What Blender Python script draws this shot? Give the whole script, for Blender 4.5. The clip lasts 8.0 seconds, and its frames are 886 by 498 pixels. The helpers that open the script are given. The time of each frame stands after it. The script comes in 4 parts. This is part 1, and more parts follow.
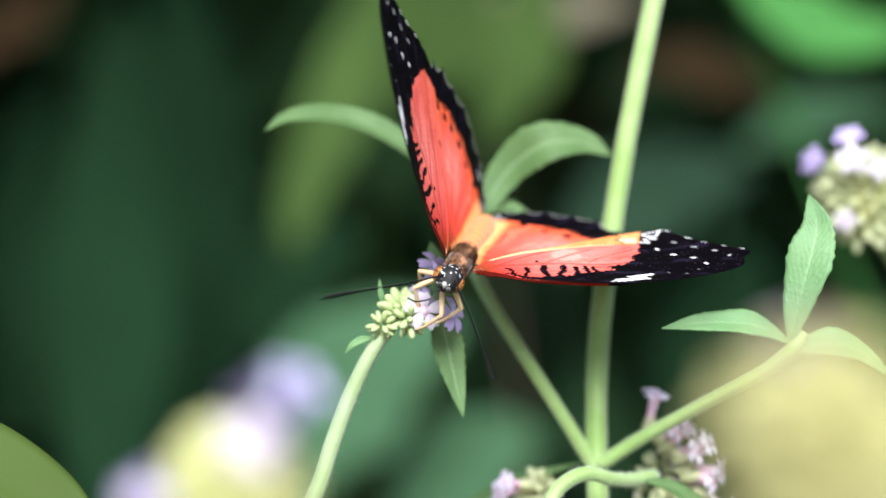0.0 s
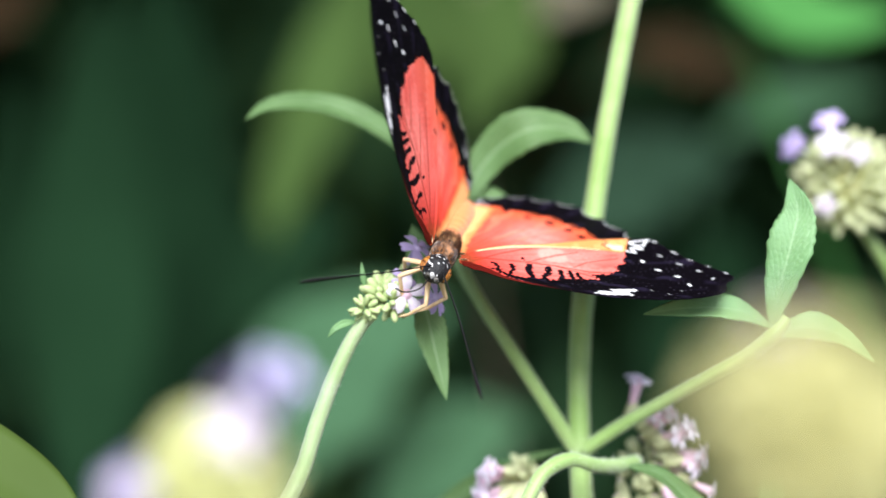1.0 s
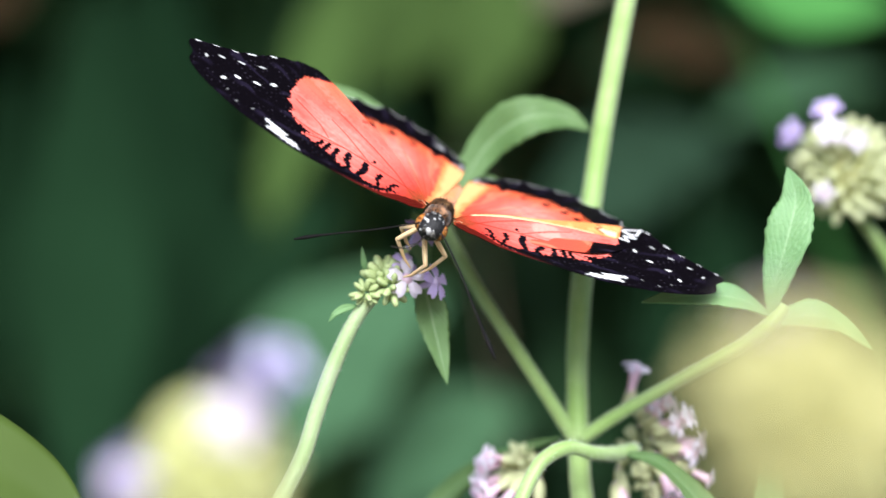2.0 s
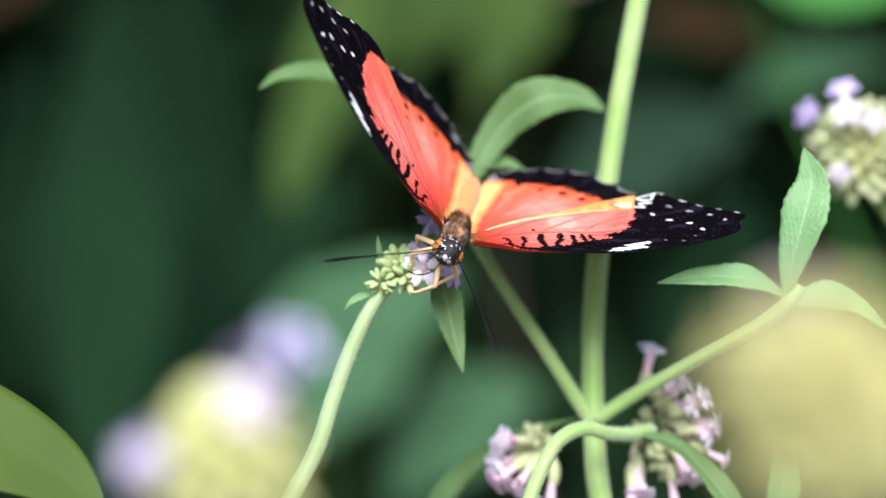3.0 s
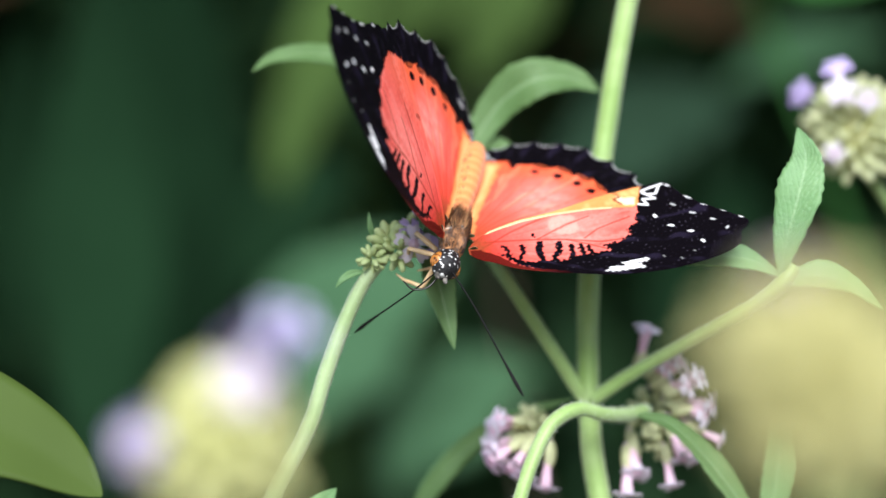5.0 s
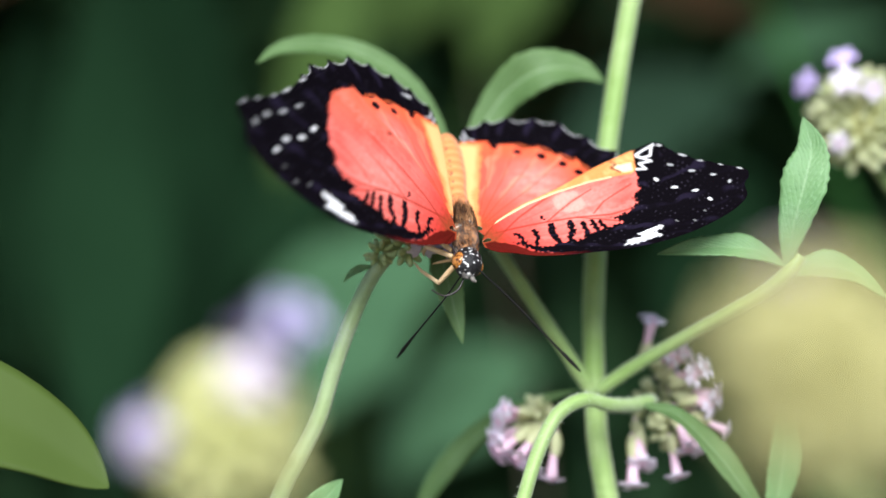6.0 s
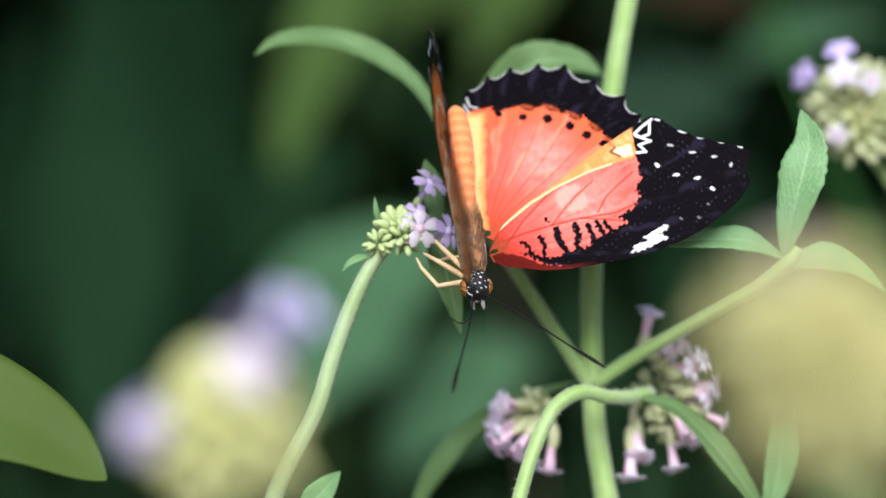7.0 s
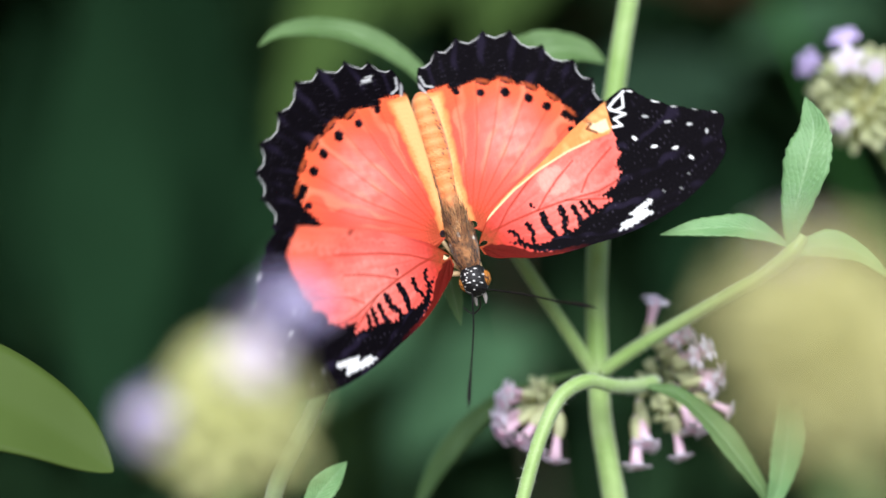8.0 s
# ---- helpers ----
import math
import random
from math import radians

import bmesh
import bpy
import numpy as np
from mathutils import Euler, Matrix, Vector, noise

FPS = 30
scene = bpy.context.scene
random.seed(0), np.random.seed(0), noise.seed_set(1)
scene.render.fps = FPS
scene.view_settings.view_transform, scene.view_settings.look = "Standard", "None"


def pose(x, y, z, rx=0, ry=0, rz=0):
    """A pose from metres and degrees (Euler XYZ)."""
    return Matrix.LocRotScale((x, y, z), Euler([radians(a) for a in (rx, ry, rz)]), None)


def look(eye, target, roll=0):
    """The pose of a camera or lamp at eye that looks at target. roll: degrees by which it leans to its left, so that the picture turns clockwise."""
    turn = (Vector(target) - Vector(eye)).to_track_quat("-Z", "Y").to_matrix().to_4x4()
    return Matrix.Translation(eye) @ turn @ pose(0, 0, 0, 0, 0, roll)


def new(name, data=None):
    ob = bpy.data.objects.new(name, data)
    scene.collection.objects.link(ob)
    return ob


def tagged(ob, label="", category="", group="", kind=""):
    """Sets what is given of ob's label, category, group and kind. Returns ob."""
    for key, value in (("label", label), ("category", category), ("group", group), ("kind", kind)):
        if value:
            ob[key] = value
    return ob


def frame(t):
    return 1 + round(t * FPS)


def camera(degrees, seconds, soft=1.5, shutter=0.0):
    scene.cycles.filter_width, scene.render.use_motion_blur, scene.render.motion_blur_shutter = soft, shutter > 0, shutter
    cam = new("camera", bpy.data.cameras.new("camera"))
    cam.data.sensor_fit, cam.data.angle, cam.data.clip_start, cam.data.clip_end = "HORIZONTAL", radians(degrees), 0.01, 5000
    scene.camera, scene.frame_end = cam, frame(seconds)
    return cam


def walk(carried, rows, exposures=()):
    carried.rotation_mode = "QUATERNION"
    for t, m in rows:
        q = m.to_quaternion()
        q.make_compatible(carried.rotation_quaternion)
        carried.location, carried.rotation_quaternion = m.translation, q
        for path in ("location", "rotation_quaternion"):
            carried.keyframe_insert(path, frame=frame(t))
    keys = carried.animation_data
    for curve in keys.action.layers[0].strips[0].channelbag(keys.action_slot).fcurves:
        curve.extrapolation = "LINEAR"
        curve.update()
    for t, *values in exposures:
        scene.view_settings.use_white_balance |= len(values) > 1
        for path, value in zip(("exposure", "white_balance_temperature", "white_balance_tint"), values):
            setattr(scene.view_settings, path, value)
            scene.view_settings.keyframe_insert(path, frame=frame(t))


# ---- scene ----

# The lens, its focus and the path. Lengths in mm() are millimetres about a point 0.3 m ahead of the lens.
cam = camera(28.0, 8.0, soft=1.5, shutter=0.4)
cam.data.dof.use_dof = True
cam.data.dof.focus_distance = 0.290
cam.data.dof.aperture_fstop = 6.4


def aim(yaw, pitch, roll):
    return pose(0, 0, 1.0, 90 + pitch, 0, yaw) @ pose(0, 0, 0, 0, 0, roll)


walk(cam, [
    (0, aim(0.21, 1.82, 0.72)),
    (0.5, aim(-0.01, 1.65, 0.64)),
    (1, aim(-0.38, 1.42, 0.26)),
    (1.5, aim(-0.59, 1.28, 0.10)),
    (3, aim(0.05, 0.43, 0.15)),
    (3.5, aim(0.09, 0.19, 0.08)),
    (4, aim(0.00, 0.00, 0.00)),
    (4.5, aim(-0.18, -0.09, -0.11)),
    (6, aim(0.05, -0.45, -0.35)),
    (6.5, aim(0.05, -0.65, -0.20)),
    (7, aim(-0.02, -0.70, -0.34)),
    (7.5, aim(0.22, -0.94, -0.20)),
    (8, aim(0.14, -1.02, -0.69)),
], exposures=[(0.0, 0.78, 5950, 11), (1.5, 0.78, 5950, 11), (4.0, 0.62, 5950, 11), (6.0, 0.50, 5950, 11), (8.0, 0.33, 5950, 11)])

# ---- light ----
world = bpy.data.worlds.new("sky")
scene.world = world
world.use_nodes = True
wn = world.node_tree
sky = wn.nodes.new("ShaderNodeTexSky")
sky.sky_type, sky.sun_disc = "NISHITA", False
sky.sun_elevation, sky.sun_rotation = radians(36), radians(181)
wn.links.new(sky.outputs[0], wn.nodes["Background"].inputs[0])
wn.nodes["Background"].inputs[1].default_value = 0.12
sun = new("sun", bpy.data.lights.new("sun", "SUN"))
sun.data.energy, sun.data.angle, sun.data.color = 5.0, radians(32), (1.0, 0.97, 0.93)
sun.matrix_world = look((0.02, -1.20, 2.1), (0, 0.3, 1.0))


# ---- materials ----
def material(name, base, rough=0.6, vary=None, scale=300.0, bump=0.15, bump_scale=900.0, translucent=0.0, glow=None, sheen=0.0,
             spec=0.4, attribute=None, veins=False, coarse=None):
    """A principled surface with colour variation at two scales, fine relief and, for thin tissue, light passing through."""
    m = bpy.data.materials.new(name)
    m.use_nodes = True
    t = m.node_tree
    p, out = t.nodes["Principled BSDF"], t.nodes["Material Output"]
    p.inputs["Roughness"].default_value = rough
    p.inputs["Specular IOR Level"].default_value = spec
    p.inputs["Sheen Weight"].default_value = sheen
    tc = t.nodes.new("ShaderNodeTexCoord")

    def noisy(sc, detail=4.0):
        n = t.nodes.new("ShaderNodeTexNoise")
        n.inputs["Scale"].default_value, n.inputs["Detail"].default_value = sc, detail
        t.links.new(tc.outputs["Object"], n.inputs["Vector"])
        return n

    def mix(a, b, f, mode="MIX"):
        x = t.nodes.new("ShaderNodeMix")
        x.data_type, x.blend_type = "RGBA", mode
        for sock, v in ((x.inputs[0], f), (x.inputs[6], a), (x.inputs[7], b)):
            if isinstance(v, (int, float)):
                sock.default_value = v
            elif isinstance(v, tuple):
                sock.default_value = (*v, 1)
            else:
                t.links.new(v, sock)
        return x.outputs[2]

    if attribute:
        at = t.nodes.new("ShaderNodeAttribute")
        at.attribute_name = attribute
        col = at.outputs["Color"]
    else:
        col = mix(base, base, 0.0)
    if vary:
        n1, n2 = noisy(scale), noisy(coarse or scale / 7)
        ramp = t.nodes.new("ShaderNodeMapRange")
        ramp.inputs[1].default_value, ramp.inputs[2].default_value = 0.35, 0.65
        t.links.new(n2.outputs[0], ramp.inputs[0])
        col = mix(col, vary, ramp.outputs[0])
        col = mix(col, mix((0.75, 0.75, 0.75), (1.2, 1.2, 1.2), n1.outputs[0]), 0.6, "MULTIPLY")
    bm = t.nodes.new("ShaderNodeBump")
    bm.inputs["Strength"].default_value, bm.inputs["Distance"].default_value = bump, 0.0004
    height = noisy(bump_scale).outputs[0]
    if veins:
        uv = t.nodes.new("ShaderNodeUVMap")
        sep = t.nodes.new("ShaderNodeSeparateXYZ")
        t.links.new(uv.outputs[0], sep.inputs[0])

        def calc(op, a, b=0.0):
            k = t.nodes.new("ShaderNodeMath")
            k.operation = op
            for i, v in enumerate((a, b)):
                if isinstance(v, (int, float)):
                    k.inputs[i].default_value = v
                else:
                    t.links.new(v, k.inputs[i])
            return k.outputs[0]
        side = calc("ABSOLUTE", calc("SUBTRACT", sep.outputs[1], 0.5))
        rib = calc("LESS_THAN", side, 0.025)
        phase = calc("SUBTRACT", calc("ADD", calc("MULTIPLY", sep.outputs[0], 44.0), calc("MULTIPLY", noisy(350).outputs[0], 5.0)), calc("MULTIPLY", side, 26.0))
        line = calc("POWER", calc("ABSOLUTE", calc("SINE", phase)), 6.0)
        mask = calc("MAXIMUM", calc("MULTIPLY", line, 0.3), rib)
        col = mix(col, mix(col, (0.45, 0.62, 0.35), 0.30), mask)
        height = calc("SUBTRACT", calc("MULTIPLY", height, 1.0), calc("MULTIPLY", mask, 0.8))
    t.links.new(height, bm.inputs["Height"])
    t.links.new(bm.outputs[0], p.inputs["Normal"])
    t.links.new(col, p.inputs["Base Color"])
    if translucent:
        tr = t.nodes.new("ShaderNodeBsdfTranslucent")
        t.links.new(mix(col, glow, 0.5) if glow else col, tr.inputs[0])
        t.links.new(bm.outputs[0], tr.inputs["Normal"])
        ms = t.nodes.new("ShaderNodeMixShader")
        ms.inputs[0].default_value = translucent
        t.links.new(p.outputs[0], ms.inputs[1])
        t.links.new(tr.outputs[0], ms.inputs[2])
        t.links.new(ms.outputs[0], out.inputs[0])
    return m


STEM = material("stem_green", (0.25, 0.39, 0.10), 0.5, (0.34, 0.47, 0.17), 700, 0.25, 2500, 0.12, sheen=0.3)
LEAF = material("leaf_green", (0.085, 0.160, 0.045), 0.5, (0.125, 0.215, 0.075), 500, 0.5, 1400, 0.25, (0.30, 0.50, 0.08), veins=True, spec=0.25)
LEAF_PALE = material("leaf_pale_green", (0.135, 0.28, 0.10), 0.5, (0.21, 0.37, 0.15), 500, 0.5, 1400, 0.25, (0.35, 0.55, 0.15), veins=True)
LEAF_BROAD = material("leaf_broad_green", (0.060, 0.096, 0.018), 0.6, (0.075, 0.115, 0.024), 60, 0.1, 400, 0.25, (0.35, 0.50, 0.08), spec=0.1)
HAIR = material("plant_hair", (0.75, 0.80, 0.65), 0.5, None, translucent=0.4)
CALYX = material("calyx_yellow_green", (0.48, 0.50, 0.17), 0.55, (0.58, 0.56, 0.27), 900, 0.3, 2500, 0.2)
CALYX_GREEN = material("calyx_green", (0.42, 0.53, 0.20), 0.55, (0.58, 0.66, 0.36), 900, 0.3, 2500, 0.2)
TUBE_PINK = material("floret_tube_pink", (0.93, 0.62, 0.76), 0.5, (0.95, 0.80, 0.88), 700, 0.2, 2500, 0.45)
PETAL_WHITE = material("petal_white_violet", (0.90, 0.83, 0.92), 0.5, (0.95, 0.92, 0.96), 600, 0.2, 2500, 0.6)
PETAL_VIOLET = material("petal_violet", (0.60, 0.48, 0.80), 0.5, (0.76, 0.66, 0.88), 600, 0.2, 2500, 0.3)
SOIL = material("soil", (0.035, 0.028, 0.018), 0.95, (0.06, 0.05, 0.03), 40, 0.8, 120)


# ---- mesh tools ----
def mm(p):
    return Vector((p[0] / 1000, 0.3 + p[1] / 1000, 1.0 + p[2] / 1000))


def spline(points, n):
    """n points along a smooth curve through the given ones."""
    p = [Vector(q) for q in points]
    p = [2 * p[0] - p[1]] + p + [2 * p[-1] - p[-2]]
    knots = [0.0]
    for a, b in zip(p, p[1:]):
        knots.append(knots[-1] + max((b - a).length, 1e-9) ** 0.5)
    out = []
    for i in range(n):
        s = i / (n - 1) * (len(p) - 3)
        k = min(int(s), len(p) - 4)
        t0, t1, t2, t3 = knots[k:k + 4]
        t = t1 + (t2 - t1) * (s - k)
        a, b, c, d = p[k:k + 4]
        a1 = a * ((t1 - t) / (t1 - t0)) + b * ((t - t0) / (t1 - t0))
        a2 = b * ((t2 - t) / (t2 - t1)) + c * ((t - t1) / (t2 - t1))
        a3 = c * ((t3 - t) / (t3 - t2)) + d * ((t - t2) / (t3 - t2))
        b1 = a1 * ((t2 - t) / (t2 - t0)) + a2 * ((t - t0) / (t2 - t0))
        b2 = a2 * ((t3 - t) / (t3 - t1)) + a3 * ((t - t1) / (t3 - t1))
        out.append(b1 * ((t2 - t) / (t2 - t1)) + b2 * ((t - t1) / (t2 - t1)))
    return out


def frames_along(pts):
    up = Vector((0.13, -0.95, 0.28))
    res = []
    for i, p in enumerate(pts):
        d = (pts[min(i + 1, len(pts) - 1)] - pts[max(i - 1, 0)]).normalized()
        side = d.cross(up)
        if side.length < 1e-3:
            side = d.orthogonal()
        side.normalize()
        up = side.cross(d).normalized()
        res.append((p, d, side, up))
    return res


def add_tube(bm, pts, radii, sides=10, wob=0.0, ridges=0):
    rings = []
    n = len(pts)
    for i, (p, d, s, u) in enumerate(frames_along(pts)):
        f = i / (n - 1) * (len(radii) - 1)
        k = min(int(f), len(radii) - 2)
        r = radii[k] + (radii[k + 1] - radii[k]) * (f - k)
        ring = []
        for j in range(sides):
            a = 2 * math.pi * j / sides
            rr = r * (1 + wob * noise.noise(p * 150 + Vector((a, 0, 0))) + (0.07 * math.cos(ridges * a) if ridges else 0))
            ring.append(bm.verts.new(p + s * (rr * math.cos(a)) + u * (rr * math.sin(a))))
        rings.append(ring)
    for a, b in zip(rings, rings[1:]):
        for j in range(sides):
            bm.faces.new((a[j], a[(j + 1) % sides], b[(j + 1) % sides], b[j]))
    bm.faces.new(rings[0][::-1])
    bm.faces.new(rings[-1])
    return rings


def add_leaf(bm, pts, width, normal=None, fold=0.25, wave=0.08, thick=0.0003, n=30, across=10, point=0.9, broad=0.42, teeth=0.05):
    """A leaf blade along a curve: widest at broad, pointed, folded along its rib, with a wavy toothed edge and thickness."""
    uvl = bm.loops.layers.uv.verify()
    cur = spline(pts, n)
    grid = {}
    last = Vector(normal or (0, -1, 0.3)).normalized()
    for i, p in enumerate(cur):
        d = (cur[min(i + 1, n - 1)] - cur[max(i - 1, 0)]).normalized()
        side = d.cross(last).normalized()
        nor = side.cross(d).normalized()
        t = i / (n - 1)
        prof = (t / broad) ** 0.75 if t < broad else max(0.0, 1 - ((t - broad) / (1 - broad)) ** 1.7) ** point
        w = width * 0.5 * max(prof, 0.03)
        for j in range(across + 1):
            v = j / across * 2 - 1
            tooth = 1 + (teeth * math.sin(i * 2.6) if abs(v) > 0.95 else 0)
            lift = fold * abs(v) * w + wave * w * math.sin(t * 15 + (2 if v > 0 else 0)) * v * v
            for layer in (0, 1):
                grid[i, j, layer] = bm.verts.new(p + side * (v * w * tooth) + nor * (lift - layer * thick))
    for i in range(n - 1):
        for j in range(across):
            for layer in (0, 1):
                q = [(i, j), (i + 1, j), (i + 1, j + 1), (i, j + 1)]
                if layer:
                    q = q[::-1]
                face = bm.faces.new([grid[a, b, layer] for a, b in q])
                for lp, (a, b) in zip(face.loops, q):
                    lp[uvl].uv = (a / (n - 1), b / across)
        for j in (0, across):
            q = [grid[i, j, 0], grid[i, j, 1], grid[i + 1, j, 1], grid[i + 1, j, 0]]
            bm.faces.new(q if j == 0 else q[::-1])


def finish(name, bm, mat, parent=None, label="", smooth=True):
    me = bpy.data.meshes.new(name)
    bmesh.ops.recalc_face_normals(bm, faces=bm.faces)
    bm.to_mesh(me)
    bm.free()
    me.materials.append(mat)
    if smooth:
        me.polygons.foreach_set("use_smooth", [True] * len(me.polygons))
    ob = new(name, me)
    if parent:
        ob.parent = parent
    if label:
        tagged(ob, label)
    return ob


def part(name, bm, mat, parent, label=""):
    return finish(name, bm, mat, parent, label)


def shared(name, me, parent, m):
    ob = new(name, me)
    ob.parent = parent
    ob.matrix_basis = m
    return ob


def thing(name, label, category, group="", at=None):
    ob = new(name)
    ob.empty_display_size = 0.01
    if at is not None:
        ob.location = at
    return tagged(ob, label, category, group)


def stem_part(name, pts, radii, parent, mat=STEM, n=40, sides=14, hairs=0, label="", ridges=4):
    bm = bmesh.new()
    cur = spline([mm(p) for p in pts], n)
    add_tube(bm, cur, [r / 1000 for r in radii], sides, 0.06, ridges)
    ob = part(name, bm, mat, parent, label)
    if hairs:
        hb = bmesh.new()
        rnd = random.Random(len(pts) + hairs)
        fr = frames_along(cur)
        for k in range(hairs):
            i = rnd.randrange(1, n - 1)
            p, d, s, u = fr[i]
            p = p.lerp(fr[i + 1][0], rnd.random())
            a = rnd.random() * 6.283
            r = radii[min(int(i / n * len(radii)), len(radii) - 1)] / 1000
            o = s * math.cos(a) + u * math.sin(a)
            tip = p + o * (r + rnd.uniform(0.0004, 0.0009)) + d * rnd.uniform(-0.0003, 0.0003)
            w = d * 0.00003
            vs = [hb.verts.new(p + o * r * 0.95 - w), hb.verts.new(p + o * r * 0.95 + w), hb.verts.new(p + o * r * 0.95 + o.cross(d) * 0.00004), hb.verts.new(tip)]
            for tri in ((0, 1, 3), (1, 2, 3), (2, 0, 3)):
                hb.faces.new([vs[q] for q in tri])
        tagged(part("stem_hairs", hb, HAIR, ob, "fine pale hairs"), kind="stuff")
    return ob


def leaf_part(pts, width, parent, mat=LEAF, normal=None, **kw):
    bm = bmesh.new()
    add_leaf(bm, [mm(p) for p in pts], width / 1000, normal, **kw)
    return part("leaf", bm, mat, parent)


# ---- florets and buds, shared by all heads ----
def floret_meshes(petal_mat, tube_mat, tag, open_=1.0):
    """Tube along +z, 6 mm long, and the flared mouth of five notched lobes."""
    bm = bmesh.new()
    add_tube(bm, [Vector((0, 0, z / 1000)) for z in (0, 1.5, 3, 4.5, 6)], [0.00035, 0.0004, 0.00045, 0.0006, 0.0008], 8)
    tube = bpy.data.meshes.new("tube_" + tag)
    bm.to_mesh(tube)
    bm.free()
    tube.materials.append(tube_mat)
    bm = bmesh.new()
    for k in range(5):
        a0 = 2 * math.pi * k / 5
        rows = []
        for i, (r, w) in enumerate(((0.5, 0.35), (1.2, 0.7), (2.0, 0.95), (2.6, 0.9), (3.0, 0.55))):
            row = []
            for j in range(5):
                v = j / 2 - 1
                rr = r - (0.35 * (1 - abs(v)) if i == 4 else 0)
                z = 5.8 + 0.5 * (1 - open_) * r + 0.25 * math.sin(r * 1.2) * open_ - 0.12 * v * v - 0.1 * (r / 3) ** 2 + 0.12 * math.sin(k * 2.1 + r)
                q = Vector((rr * (0.35 + 0.65 * open_), v * w, z)) / 1000
                row.append(bm.verts.new(Matrix.Rotation(a0, 3, "Z") @ q))
            rows.append(row)
        for a, b in zip(rows, rows[1:]):
            for j in range(4):
                bm.faces.new((a[j], b[j], b[j + 1], a[j + 1]))
    bmesh.ops.solidify(bm, geom=bm.faces[:], thickness=0.00012)
    bmesh.ops.recalc_face_normals(bm, faces=bm.faces)
    petal = bpy.data.meshes.new("petals_" + tag)
    bm.to_mesh(petal)
    bm.free()
    petal.materials.append(petal_mat)
    for me in (tube, petal):
        me.polygons.foreach_set("use_smooth", [True] * len(me.polygons))
    return tube, petal


def bud_mesh(mat, tag, length=4.0, width=0.75):
    bm = bmesh.new()
    z = [0, 0.12, 0.35, 0.65, 0.85, 0.95, 1.0]
    r = [0.35, 0.75, 1.0, 0.97, 0.75, 0.48, 0.12]
    add_tube(bm, [Vector((0, 0.00025 * math.sin(q * 2.2), q * length / 1000)) for q in z], [q * width / 1000 for q in r], 10, 0, 5)
    me = bpy.data.meshes.new("bud_" + tag)
    bm.to_mesh(me)
    bm.free()
    me.materials.append(mat)
    me.polygons.foreach_set("use_smooth", [True] * len(me.polygons))
    return me


WHITE_FLORET = floret_meshes(PETAL_WHITE, TUBE_PINK, "white")
VIOLET_FLORET = floret_meshes(PETAL_VIOLET, PETAL_VIOLET, "violet")
PALE_FLORET = floret_meshes(material("petal_lavender", (0.52, 0.46, 0.70), 0.5, (0.62, 0.57, 0.76), 600, 0.2, 2500, 0.3), PETAL_WHITE, "pale")
HALF_FLORET = floret_meshes(PETAL_WHITE, TUBE_PINK, "half", 0.8)
BUD = bud_mesh(CALYX_GREEN, "green", 3.4, 0.8)
BUD_DULL = bud_mesh(material("calyx_dull", (0.44, 0.42, 0.15), 0.6, (0.50, 0.46, 0.21), 900, 0.3, 2500, 0.2), "dull", 5.0, 1.0)
BUD_PALE = bud_mesh(material("calyx_pale", (0.58, 0.62, 0.32), 0.6, (0.70, 0.72, 0.46), 900, 0.3, 2500, 0.4), "pale", 4.6, 1.0)
BUD_YELLOW = bud_mesh(CALYX, "yellow", 5.0, 1.0)


def toward(p, d, roll=0.0, scale=1.0):
    """A pose at p whose z axis points along d."""
    q = Vector(d).normalized().to_track_quat("Z", "Y")
    return Matrix.Translation(p) @ q.to_matrix().to_4x4() @ Matrix.Rotation(roll, 4, "Z") @ Matrix.Scale(scale, 4)


def floret(kind, p, d, parent, scale=1.0, roll=0.0, calyx=BUD, wide=1.0):
    f = shared("floret", kind[0], parent, toward(p, d, roll, scale))
    shared("petals", kind[1], f, Matrix.Diagonal((wide, wide, 1, 1)))
    if calyx:
        shared("calyx", calyx, f, Matrix.Scale(0.75, 4))
    return f


def bud_cluster(centre, axis, radius, count, parent, mesh, seed, spread=1.2, scale=1.0, squash=1.0):
    """Buds radiating from a dome."""
    rnd = random.Random(seed)
    q = Vector(axis).normalized().to_track_quat("Z", "Y").to_matrix()
    for k in range(count):
        th = spread * math.sqrt((k + 0.5) / count) * 1.5
        ph = k * 2.39996
        d = q @ Vector((math.sin(th) * math.cos(ph), math.sin(th) * math.sin(ph), math.cos(th) * squash))
        d = (d + Vector((rnd.uniform(-.15, .15) for _ in range(3)))).normalized()
        shared("bud", mesh, parent, toward(centre + d * radius * 0.35, d, rnd.random() * 6, scale * rnd.uniform(0.8, 1.15)))


# ---- ground ----
bm = bmesh.new()
G = 40
vs = [[bm.verts.new(((i / G - 0.5) * 60, (j / G - 0.5) * 60, 0.03 * noise.noise(Vector((i * .7, j * .7, 0))))) for j in range(G + 1)] for i in range(G + 1)]
for i in range(G):
    for j in range(G):
        bm.faces.new((vs[i][j], vs[i + 1][j], vs[i + 1][j + 1], vs[i][j + 1]))
tagged(finish("ground", bm, SOIL), "dark bare garden soil under the plants", "ground", kind="structure")

# ---- the garden behind: a dark hedge and broad-leaved plants well out of focus ----
def plain_leaf_material(name, base, vary):
    return material(name, base, 0.9, vary, 30, 0.2, 300, 0.2, (base[0] * 1.6, base[1] * 1.5, base[2]), coarse=9, spec=0.04)


